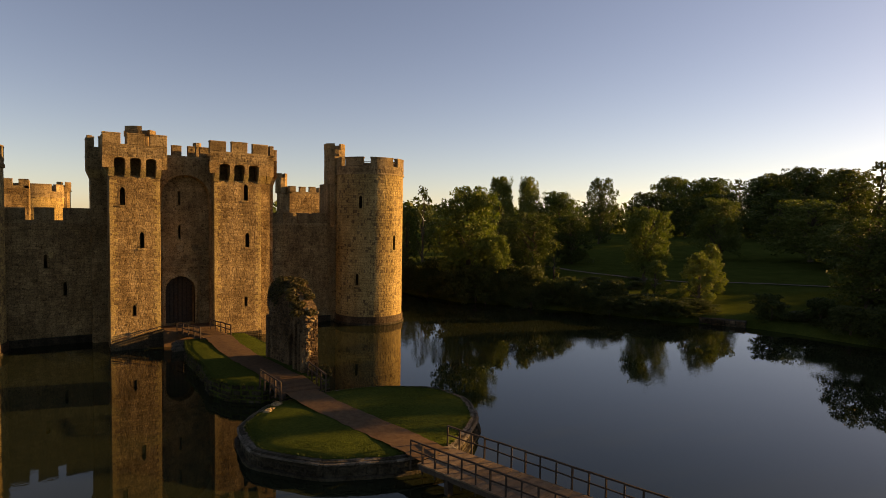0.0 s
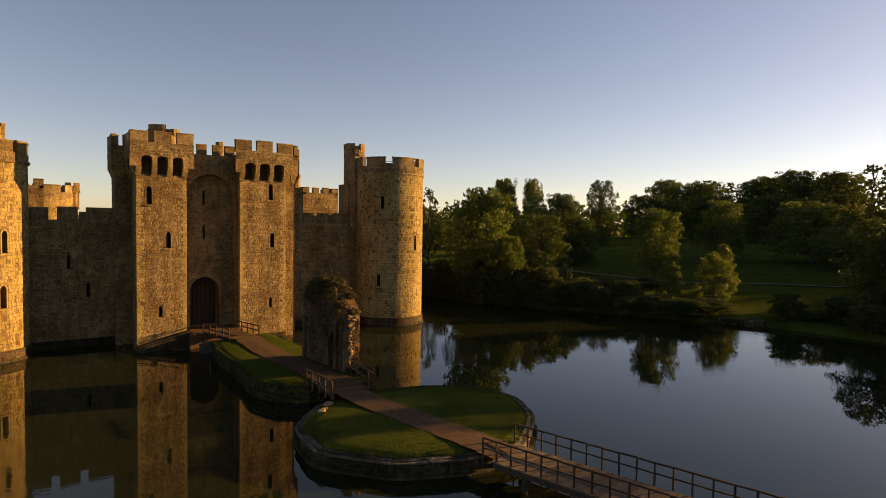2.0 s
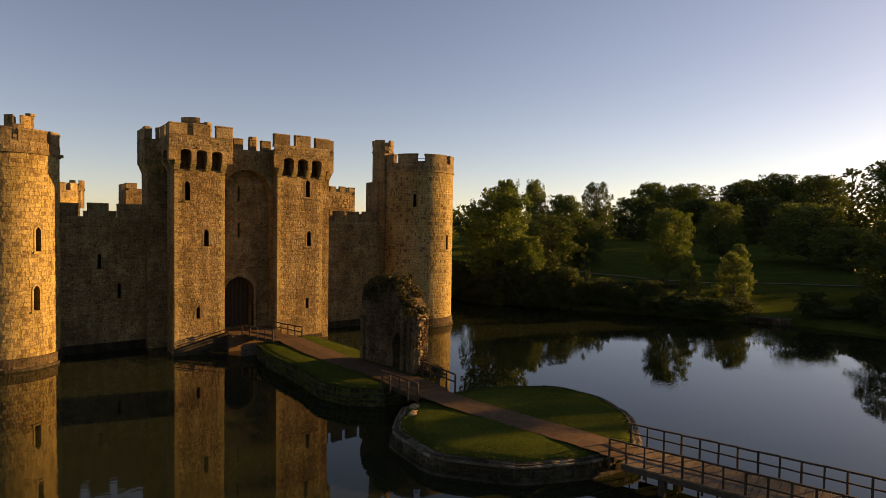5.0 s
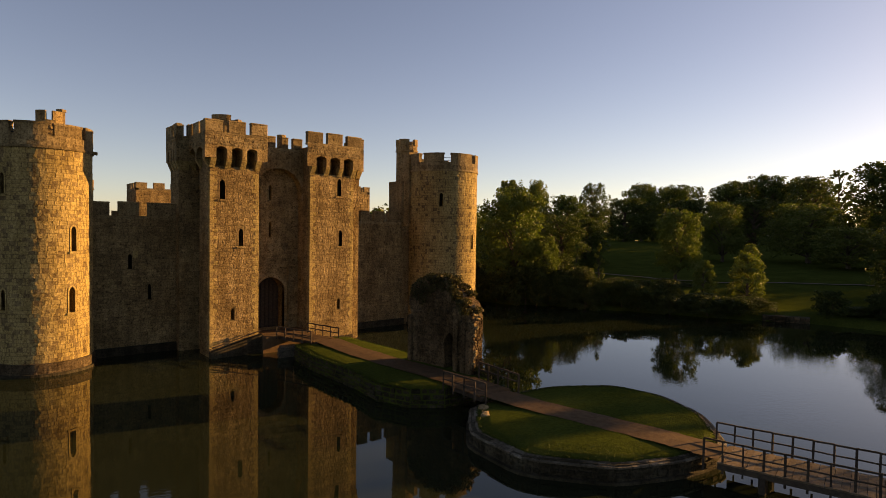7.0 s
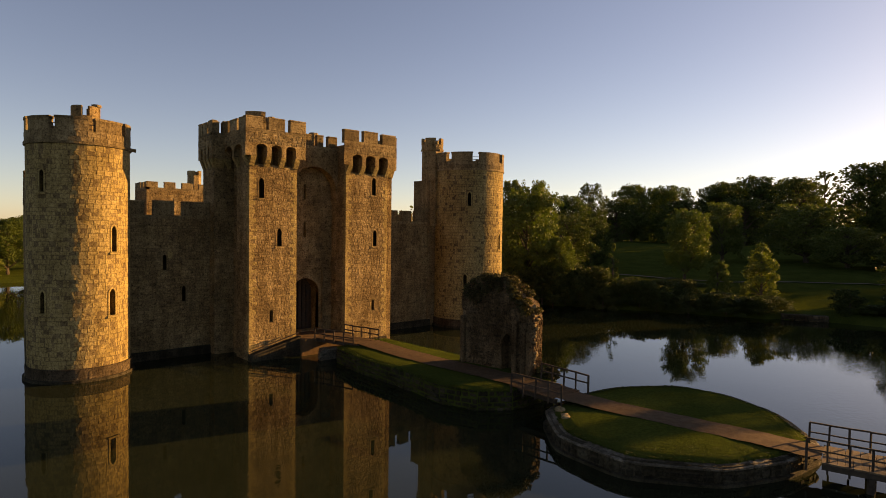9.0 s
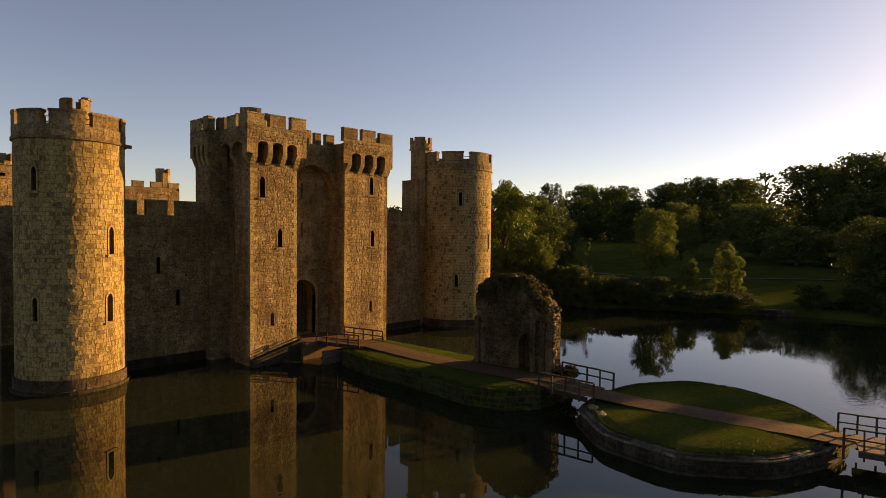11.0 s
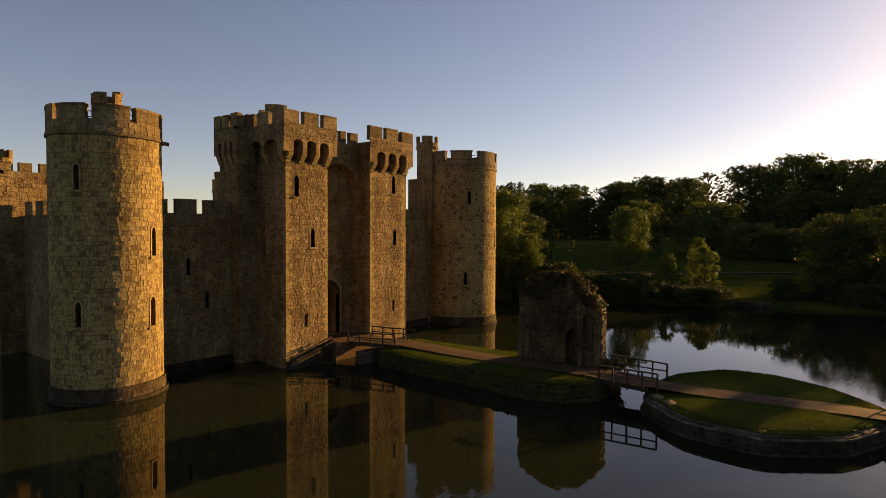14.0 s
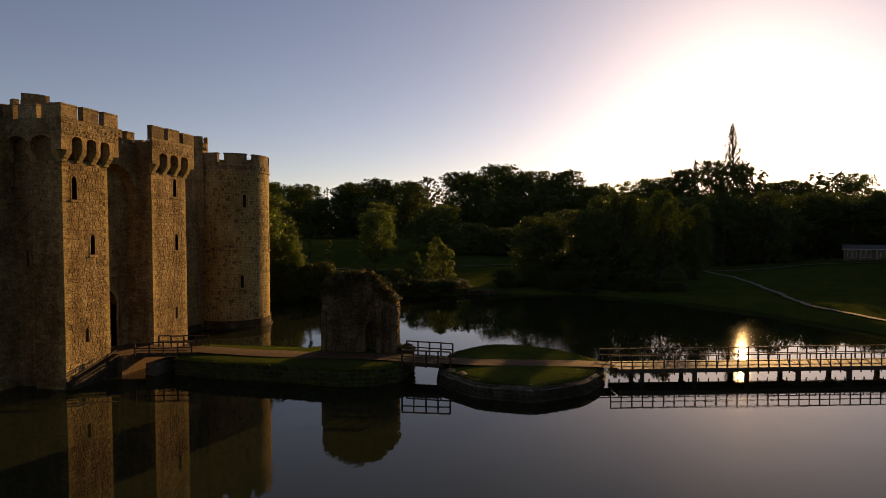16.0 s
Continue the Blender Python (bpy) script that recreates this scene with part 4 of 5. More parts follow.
CAUSE = [(-1.0, -4.6), (-2.3, -4.9), (-2.9, -9), (-2.9, -16), (-3.3, -19.5), (-2.4, -22.2), (-0.6, -23.6), (3.2, -23.6), (4.9, -22.6), (5.0, -15), (4.0, -13.5), (3.5, -4.2), (2.4, -3.4)]
cw = thing("causeway", "grassy stone-faced causeway leading to the castle gate", "causeway", (0.5, -14, 0), kind="structure")
part("turf", mound(CAUSE, 1.3, 1.42, (0.7, -14), 6, 3, 0.03), M_GRASS, cw, "mown grass with uneven edges")
revetment(cw, CAUSE, -0.8, 1.28, M_WETSTONE, 0.14, 300, True, None, (0.22, 0.42), (0.35, 0.9))
part("path", ribbon(PATH_LINE, 2.4, 0.02, 6, 0.06, 5), M_PATH, cw, "reddish gravel path")

def rounded(poly, r):
    """The polygon with each corner cut to three points."""
    out, n = [], len(poly)
    for i, p in enumerate(poly):
        p = Vector(p)
        a, b = Vector(poly[i - 1]) - p, Vector(poly[(i + 1) % n]) - p
        q0, q1 = p + a.normalized() * r, p + b.normalized() * r
        out += [tuple(q0), tuple(p * 0.5 + (q0 + q1) * 0.25), tuple(q1)]
    return out


OCT = rounded([(-1.1, -26.7), (-4.0, -29.9), (-4.4, -34.0), (-1.8, -37.4), (1.6, -38.9), (5.2, -39.3), (9.1, -36.0), (10.9, -32.4), (10.5, -28.9), (6.8, -26.5), (3.2, -26.0)], 0.8)
isle = thing("octagonal_island", "stone-walled islet with mown grass and a gravel path", "island", (2, -33.5, 0), kind="structure")
shrunk = [(2.0 + (x - 2.0) * 0.94, -33.5 + (y + 33.5) * 0.94) for x, y in OCT]
wide = [(2.0 + (x - 2.0) * 1.04, -33.5 + (y + 33.5) * 1.04) for x, y in OCT]
part("turf", mound(shrunk, 1.0, 1.24, (2.0, -33.5), 8, 9, 0.03), M_GRASS, isle, "mown grass with worn edges")
bm = bmesh.new()
prism(bm, OCT, -1.5, 0.9)
part("island_core", bm, M_WETSTONE, isle)
revetment(isle, OCT, -0.5, 0.88, M_WETSTONE, 0.1, 340, True, 0.09)
bm = bmesh.new()
prism(bm, wide, -1.5, 0.14)
part("stepped_footing", bm, M_WETSTONE, isle, "low stone footing just above the water")
part("path", ribbon(ISLE_LINE, 2.15, 0.015, 6, 0.07, 6), M_PATH, isle, "reddish gravel path")
rub = random.Random(12)
for i in range(7):
    f = rub.random() * 0.7
    x, y = -0.85 - 2.4 * f + rub.uniform(0, 0.3), -27.3 - 2.4 * f - rub.uniform(0, 0.3)
    bm = bmesh.new()
    bmesh.ops.create_icosphere(bm, subdivisions=2, radius=rub.uniform(0.14, 0.28), matrix=Matrix.Translation((x, y, 1.05)) @ Matrix.Diagonal((1.3, 1.0, 0.6, 1)))
    for v in bm.verts:
        v.co += Vector((noise.noise(v.co * 3), noise.noise(v.co * 3 + Vector((5, 0, 0))), noise.noise(v.co * 3 + Vector((0, 7, 0))))) * 0.12
    tagged(new("boulder", mesh_of("boulder", bm, M_LICHEN)), "pale rough boulder on the islet's edge", "stone", "loose boulders")


def blades(parent, poly, count, h, seed, height):
    """Short grass over a polygon, thicker towards its edge."""
    rnd = random.Random(seed)
    n = len(poly)
    xs, ys = [p[0] for p in poly], [p[1] for p in poly]
    vs, fs = [], []
    while len(fs) < count:
        x, y = rnd.uniform(min(xs), max(xs)), rnd.uniform(min(ys), max(ys))
        inside = False
        for i in range(n):
            (ax, ay), (bx, by) = poly[i], poly[(i + 1) % n]
            if (ay > y) != (by > y) and x < ax + (y - ay) / (by - ay) * (bx - ax):
                inside = not inside
        z = height(x, y) if inside else None
        if z is None:
            continue
        a, l, k = rnd.uniform(0, 6.28), h * rnd.uniform(0.5, 1.4), len(vs)
        w = 0.009 + 0.009 * rnd.random()
        c, s_ = math.cos(a), math.sin(a)
        vs += [(x - c * w, y - s_ * w, z - 0.03), (x + c * w, y + s_ * w, z - 0.03), (x + rnd.uniform(-0.08, 0.08), y + rnd.uniform(-0.08, 0.08), z + l)]
        fs.append((k, k + 1, k + 2))
    me = bpy.data.meshes.new("grass_blades")
    me.from_pydata(vs, [], fs)
    me.materials.append(M_BLADE)
    tagged(under(new("grass_blades", me), parent), "short rough grass", kind="stuff")


def off_path(line, width, z):
    def height(x, y):
        for (x0, y0, _), (x1, y1, _) in zip(line, line[1:]):
            if y1 <= y <= y0:
                cx = x0 + (x1 - x0) * (y - y0) / (y1 - y0)
                if abs(x - cx) < width:
                    return None
        return z(x, y)
    return height


blades(isle, shrunk, 14000, 0.022, 71, off_path(ISLE_LINE, 1.3, lambda x, y: 1.0 + 0.2 * (1 - min(1.0, math.hypot((x - 2) / 7.0, (y + 33.5) / 7.0)) ** 3) + noise.noise((x * 0.6, y * 0.6, 9)) * 0.03))
blades(cw, CAUSE, 12000, 0.045, 72, off_path(PATH_LINE, 1.25, lambda x, y: 1.34 + noise.noise((x * 0.6, y * 0.6, 3)) * 0.06))


def fence(name, a, b, posts, height, label, z0, z1, post=0.1, foot=0.25):
    """A post and rail fence from a to b in plan, its foot from z0 to z1."""
    t = thing(name, label, "railing", (a[0], a[1], z0), "bridge railings")
    rnd = random.Random(int(a[1] * 10) + int(a[0] * 100))
    pts = []
    for i in range(posts):
        f = i / (posts - 1)
        pts.append(Vector((a[0] + (b[0] - a[0]) * f, a[1] + (b[1] - a[1]) * f, z0 + (z1 - z0) * f)))
    for p in pts:
        lean = Vector((rnd.uniform(-0.02, 0.02), rnd.uniform(-0.02, 0.02), 0))
        part("post", beam(bmesh.new(), p - Vector((0, 0, foot)), p + Vector((0, 0, height)) + lean, post, post), M_DARKWOOD, t)
    for k, (h, w, hh) in enumerate(((height, post * 0.85, post), (height * 0.52, post * 0.6, post * 0.85))):
        for p, q in zip(pts, pts[1:]):
            part("rail", beam(bmesh.new(), p + Vector((0, 0, h + rnd.uniform(-0.015, 0.015))), q + Vector((0, 0, h + rnd.uniform(-0.015, 0.015))), w, hh), M_DARKWOOD, t)
    return t


def plank_bridge(name, a, b, width, z0, z1, label, plank=0.24, bents=0, mat=None):
    t = thing(name, label, "bridge", (a[0], a[1], 0), kind="structure")
    A, B = Vector((a[0], a[1], z0)), Vector((b[0], b[1], z1))
    d = B - A
    ln = d.length
    d.normalize()
    s = Vector((d.y, -d.x, 0)).normalized()
    rnd = random.Random(int(ln * 100))
    shared = []
    for i in range(5):
        bm = box(bmesh.new(), -width / 2 - rnd.uniform(0, 0.05), width / 2 + rnd.uniform(0, 0.05), -plank / 2 + 0.007, plank / 2 - 0.007, -0.07, 0)
        shared.append(mesh_of("deck_plank", bm, mat or M_WOOD))
    k = int(ln / plank)
    ang = math.atan2(d.y, d.x) - math.pi / 2
    for i in range(k):
        p = A + d * (plank * (i + 0.5))
        ob = new("deck_plank", shared[rnd.randrange(5)])
        ob.matrix_basis = Matrix.Translation(p + Vector((0, 0, rnd.uniform(-0.008, 0.008)))) @ Matrix.Rotation(ang + rnd.uniform(-0.01, 0.01), 4, "Z")
        under(ob, t)
    for side in (-1, 0, 1):
        part("girder", beam(bmesh.new(), A + s * side * (width / 2 - 0.15) - Vector((0, 0, 0.22)), B + s * side * (width / 2 - 0.15) - Vector((0, 0, 0.22)), 0.18, 0.28), M_DARKWOOD, t)
    for i in range(bents):
        c = A + d * (ln * (i + 0.45) / bents)
        for side in (-1, 1):
            q = c + s * side * (width / 2 - 0.2)
            part("pile", beam(bmesh.new(), (q.x, q.y, -1.6), (q.x, q.y, q.z - 0.3), 0.3, 0.3), M_DARKWOOD, t)
        part("cross_beam", beam(bmesh.new(), c + s * (width / 2) - Vector((0, 0, 0.44)), c - s * (width / 2) - Vector((0, 0, 0.44)), 0.2, 0.24), M_DARKWOOD, t)
    return t


plank_bridge("timber_bridge", (3.4, -39.9), (11.6, -72.5), 2.7, 1.05, 1.1, "long timber footbridge on paired piles over the moat", 0.3, 8)
fence("railing", (2.05, -39.6), (10.3, -72.3), 41, 1.02, "dark timber post-and-rail railing along the footbridge", 1.0, 1.1, 0.078, 0.5)
fence("railing", (4.8, -38.9), (12.95, -71.6), 41, 1.02, "dark timber post-and-rail railing along the footbridge", 1.0, 1.1, 0.078, 0.5)
plank_bridge("small_bridge", (1.25, -22.9), (1.15, -26.7), 2.7, 1.44, 1.38, "short plank bridge between causeway and islet", 0.24, 0, M_PATH)
fence("railing", (-0.75, -23.6), (-0.55, -27.4), 5, 1.05, "dark timber railing beside the short bridge", 1.4, 1.36)
fence("railing", (3.0, -23.0), (2.75, -27.0), 5, 1.05, "dark timber railing beside the short bridge", 1.4, 1.36)
plank_bridge("gate_bridge", (-0.9, -0.6), (0.5, -5.4), 2.5, 1.56, 1.54, "short bridge before the castle gate", 0.24, 0, M_PATH)
fence("railing", (-2.35, -1.2), (-1.0, -5.5), 5, 0.95, "dark timber railing beside the gate bridge", 1.5, 1.5)
fence("railing", (0.9, -1.0), (1.9, -5.2), 5, 0.95, "dark timber railing beside the gate bridge", 1.5, 1.5)
plat = bmesh.new()
box(plat, -3.5, 1.65, -0.9, 4.4, -1.5, 1.53)
tagged(new("gate_platform", mesh_of("gate_platform", plat, M_PATH)), "gravelled stone platform before the gate doors", "platform", kind="structure")
ab = thing("bridge_abutment", "tumbled stone abutment under the gate bridge", "abutment", (-1.6, -3.2, 0))
bm = bmesh.new()
prism(bm, [(-3.2, -3.6), (-0.3, -3.6), (0.2, -2.6), (-2.6, -2.4)], -1.5, 0.9)
part("core", bm, M_PINKSTONE, ab)
revetment(ab, [(-2.6, -2.4), (-3.2, -3.6), (-0.3, -3.6)], -0.3, 0.95, M_PINKSTONE, 0.12, 380, False)


# ---- ruined barbican ----
def ruin():
    t = thing("ruined_barbican", "ragged ruined stone wall, overgrown along its top", "ruin", (3.2, -19, 1.4))
    y0, y1 = -15.7, -22.1
    L = y0 - y1
    prof = [(0, 6.7), (0.2, 7.05), (0.7, 7.5), (1.5, 7.9), (2.4, 8.05), (3.4, 8.05), (4.2, 7.9), (4.8, 7.5), (5.4, 7.0), (5.9, 6.5), (6.2, 6.2), (6.4, 5.6)]

    def top(u):
        for (a, za), (b, zb) in zip(prof, prof[1:]):
            if u <= b:
                return za + (zb - za) * (u - a) / (b - a)
        return prof[-1][1]

    def face(u, z, side):
        n = noise.noise((u * 0.9, z * 0.9, side * 9.0)) * 0.16 + noise.noise((u * 2.7, z * 2.7, side * 9.0)) * 0.09
        x = (2.3 + u * 0.13) if side == 0 else (3.75 + u * 0.06)
        return Vector((x + (-n if side == 0 else n), y0 - u, z))

    bm = bmesh.new()
    nu, nv = 40, 30
    grid = []
    for side in (0, 1):
        g = []
        for i in range(nu + 1):
            u = L * i / nu
            h = top(u) + noise.noise((u * 3.1, side * 3.0, 1.0)) * 0.28
            g.append([bm.verts.new(face(u, -0.2 + (h + 0.2) * j / nv, side)) for j in range(nv + 1)])
        grid.append(g)
    for i in range(nu):
        for j in range(nv):
            bm.faces.new((grid[0][i][j], grid[0][i + 1][j], grid[0][i + 1][j + 1], grid[0][i][j + 1]))
            bm.faces.new((grid[1][i + 1][j], grid[1][i][j], grid[1][i][j + 1], grid[1][i + 1][j + 1]))
        bm.faces.new((grid[0][i][nv], grid[0][i + 1][nv], grid[1][i + 1][nv], grid[1][i][nv]))
        bm.faces.new((grid[0][i + 1][0], grid[0][i][0], grid[1][i][0], grid[1][i + 1][0]))
    for i in (0, nu):
        for j in range(nv):
            q = (grid[0][i][j], grid[0][i][j + 1], grid[1][i][j + 1], grid[1][i][j])
            bm.faces.new(q if i == 0 else q[::-1])
    cut = bmesh.new()
    punch(cut, wall_frame(2.8, -19.9, 1.2, 180), lancet(0.95, 2.9), -0.9, 0.75)
    part("rubble_core", carved(bm, cut), M_RUIN, t, "weathered rubble masonry")

    def place(u, v, w):
        p = face(u, v + 1.2, 0)
        return p + Vector((-w, 0, 0))

    rnd = random.Random(91)
    vs, fs = [], []
    for s in courses(L, 7.2, [(3.75, 4.85, 0, 3.1)], rnd, (0.14, 0.32), (0.18, 0.6)):
        if s[3] + 1.2 < top((s[0] + s[1]) / 2) - 0.25 and rnd.random() > 0.12:
            k = len(vs)
            vs += [tuple(p) for p in stone_geo(place, s, rnd, 0.05)]
            fs += [tuple(k + i for i in f) for f in STONE_FACES]
    pe, wd = flat(3.14, -22.13, 4.13, -22.13, 1.2)
    for s in courses(0.99, 4.2, [], rnd, (0.12, 0.3), (0.16, 0.45)):
        k = len(vs)
        vs += [tuple(p) for p in stone_geo(pe, s, rnd, 0.06)]
        fs += [tuple(k + i for i in f) for f in STONE_FACES]
    me = bpy.data.meshes.new("rubble_facing")
    me.from_pydata(vs, [], fs)
    me.materials.append(M_RUIN)
    tagged(under(new("rubble_facing", me), t), kind="stuff")
    for u, h in ((0.2, 5.0), (4.95, 5.2), (5.7, 5.0), (6.15, 4.4)):
        b = bmesh.new()
        box(b, 2.07 + u * 0.13, 2.6 + u * 0.13, y0 - u - 0.22, y0 - u + 0.22, 1.2, h, 0.05)
        part("wall_shaft", b, M_RUIN, t)
    for i in range(22):
        z = 2.0 + 4.3 * (i + rnd.random()) / 22
        w, h = rnd.uniform(0.1, 0.24), rnd.uniform(0.08, 0.17)
        x = 3.25 + rnd.random() * (0.8 if z > 4.2 else 0.2)
        b = bmesh.new()
        bmesh.ops.create_icosphere(b, subdivisions=2, radius=1.0, matrix=Matrix.Translation((x, y1 + rnd.uniform(-0.05, 0.12), z)) @ Matrix.Rotation(rnd.uniform(-0.4, 0.4), 4, "Y") @ Matrix.Diagonal((w, rnd.uniform(0.1, 0.22), h, 1)))
        for v in b.verts:
            v.co += Vector((noise.noise(v.co * 4), noise.noise(v.co * 4 + Vector((5, 0, 0))), noise.noise(v.co * 4 + Vector((0, 7, 0))))) * 0.09
        part("broken_stone", b, M_LICHEN, t)
    lumps = [(3.1 + rnd.uniform(-0.7, 0.7), y0 - u, top(u) + 0.05, 0.5, 0.4, 0.28) for u in (0.4, 0.9, 1.5, 2.1, 2.7, 3.3, 3.9, 4.4, 4.9, 5.4, 5.9, 6.3) for _ in range(2)]
    lumps += [(2.3 + u * 0.13, y0 - u, top(u) - d, 0.22, 0.45, 0.55) for u, d in ((0.5, 0.5), (0.9, 1.0), (1.5, 0.6), (1.5, 1.5), (2.1, 0.9), (2.6, 0.5), (3.4, 0.45), (4.6, 0.6), (5.3, 0.8))]
    cl = bpy.data.objects.new("ivy", leaf_cloud("ivy", lumps, 9000, 0.075, 17, M_IVY))
    scene.collection.objects.link(cl)
    tagged(under(cl, t), "ivy and dry grass along the broken top", kind="stuff")


# ---- trees ----
def leaf_cloud(name, lobes, count, size, seed, material, shell=0.55):
    """Many small leaf clumps scattered through lobes of x, y, z and three radii."""
    r = np.random.RandomState(seed)
    L = np.array(lobes, float)
    wts = (L[:, 3] * L[:, 4] + L[:, 3] * L[:, 5] + L[:, 4] * L[:, 5])
    idx = r.choice(len(L), count, p=wts / wts.sum())
    d = r.normal(size=(count, 3))
    d /= np.linalg.norm(d, axis=1)[:, None]
    rad = (shell + (1 - shell) * r.rand(count) ** 0.6) * (1 + 0.22 * r.normal(size=count) * 0.6)
    c = L[idx, :3] + d * L[idx, 3:] * rad[:, None]
    n = d + r.normal(size=(count, 3)) * 0.7 + np.array([0, 0, 0.25])
    n /= np.linalg.norm(n, axis=1)[:, None]
    a = np.cross(n, r.normal(size=(count, 3)))
    a /= np.linalg.norm(a, axis=1)[:, None]
    b = np.cross(n, a)
    s = size * (0.55 + 0.9 * r.rand(count))[:, None]
    w = (0.55 + 0.4 * r.rand(count))[:, None]
    v = np.stack([c - a * s, c - b * s * w + n * s * 0.15, c + a * s, c + b * s * w + n * s * 0.15], 1).reshape(-1, 3)
    me = bpy.data.meshes.new(name)
    me.vertices.add(len(v))
    me.vertices.foreach_set("co", v.ravel())
    me.loops.add(count * 4)
    me.loops.foreach_set("vertex_index", np.arange(count * 4, dtype=np.int32))
    me.polygons.add(count)
    me.polygons.foreach_set("loop_start", np.arange(0, count * 4, 4, dtype=np.int32))
    me.polygons.foreach_set("loop_total", np.full(count, 4, dtype=np.int32))
    me.update()
    me.validate()
    me.materials.append(material)
    return me


def tube(bm, pts, radii, n=7):
    prev = None
    for i, (p, r) in enumerate(zip(pts, radii)):
        p = Vector(p)
        d = (Vector(pts[min(i + 1, len(pts) - 1)]) - Vector(pts[max(i - 1, 0)])).normalized()
        s = d.cross(Vector((0.3, 1, 0.1))).normalized()
        u = s.cross(d)
        row = [bm.verts.new(p + s * (r * math.cos(2 * math.pi * k / n)) + u * (r * math.sin(2 * math.pi * k / n))) for k in range(n)]
        if prev:
            for k in range(n):
                bm.faces.new((prev[k], prev[(k + 1) % n], row[(k + 1) % n], row[k]))
        prev = row
    bm.faces.new(prev)


def make_tree(name, label, category, h, r, seed, leafmat, count, size, shape="round", crown_from=0.22, group="trees on the banks"):
    """A tree of that height and spread at the origin: trunk with limbs, and a crown of leaf clumps on its boughs."""
    rnd = random.Random(seed)
    t = thing(name, label, category, (0, 0, 0), group)
    lobes, boughs = [], []
    if shape == "poplar":
        for i in range(330):
            f = rnd.random() ** 0.85
            w = r * (1 - f) ** 0.75 * rnd.uniform(0.75, 1.15) + 0.12
            a = rnd.uniform(0, 6.28)
            z = h * (crown_from + (0.97 - crown_from) * f)
            e = rnd.random() ** 0.6 * 0.62
            lobes.append((math.cos(a) * w * e, math.sin(a) * w * e, z, 0.07 * w + 0.13, 0.07 * w + 0.13, h * rnd.uniform(0.018, 0.035)))
            if i % 8 == 0:
                boughs.append((math.cos(a) * w * 0.6, math.sin(a) * w * 0.6, z))
    else:
        k = {"round": 34, "shrub": 18, "sparse": 20, "sapling": 9}[shape]
        lean = rnd.uniform(0, 6.28)
        for i in range(k):
            f = (i + rnd.random() * 0.9) / k
            env = math.sqrt(max(0.06, 1 - f * f * 0.92)) if shape == "shrub" else max(0.12, 1 - abs((f - 0.42) / 0.6) ** 2.6) ** 0.5
            if shape == "sapling":
                env = max(0.12, 1 - f) ** 0.7
            a = i * 2.4 + rnd.uniform(-0.5, 0.5)
            big = rnd.uniform(0.24, 0.42) * (0.8 if shape == "sparse" else 0.6 if shape == "sapling" else 1.0) * r * (0.7 + 0.3 * env)
            q = rnd.uniform(0.5, 1.1) ** 0.5 * max(0.0, r * env * (1 + 0.16 * math.cos(a - lean)) * rnd.uniform(0.85, 1.05) - big * 0.85)
            z = max(h * crown_from + big * 0.4, min(h * (crown_from + (1 - crown_from) * f), h - big * rnd.uniform(0.75, 1.05)))
            c = (math.cos(a) * q, math.sin(a) * q, z)
            boughs.append(c)
            for _ in range(11 if shape != "sparse" else 18):
                d = Vector((rnd.gauss(0, 1), rnd.gauss(0, 1), rnd.gauss(0.25, 1))).normalized() * big * rnd.uniform(0.3 if shape == "sparse" else 0.65, 1.2)
                s = big * rnd.uniform(0.12, 0.26) if shape == "sparse" else big * rnd.uniform(0.2, 0.4)
                lobes.append((c[0] + d.x, c[1] + d.y, min(c[2] + d.z * 0.85, h - s * 0.7), s, s, s * rnd.uniform(0.65, 0.95)))
            if shape == "round" or shape == "shrub":
                lobes.append((c[0], c[1], c[2], big * 0.8, big * 0.8, big * 0.7))
    bm = bmesh.new()
    tr = max(0.06, h * (0.009 if shape == "poplar" else 0.022))
    tube(bm, [(0, 0, -0.4), (0.02 * h * 0.3, 0, h * 0.2), (0.01 * h, 0.01 * h, h * 0.45), (0, 0, h * (0.95 if shape == "poplar" else 0.75))], [tr * 1.35, tr, tr * 0.7, tr * 0.2])
    for lx, ly, lz in boughs:
        z0 = max(h * 0.1, lz - math.hypot(lx, ly) * 0.9 - 0.05 * h)
        tube(bm, [(0, 0, z0), (lx * 0.45, ly * 0.45, z0 + (lz - z0) * 0.6), (lx, ly, lz)], [tr * 0.45, tr * 0.28, tr * 0.08], 5)
    part("trunk", bm, M_BARK, t, "tapered trunk and limbs")
    cr = new("crown", leaf_cloud("crown", lobes, count, size, seed, leafmat, 0.3 if shape in ("sparse", "poplar", "sapling") else 0.45))
    cr.parent = t
    tagged(cr, "uneven leafy crown")
    return t


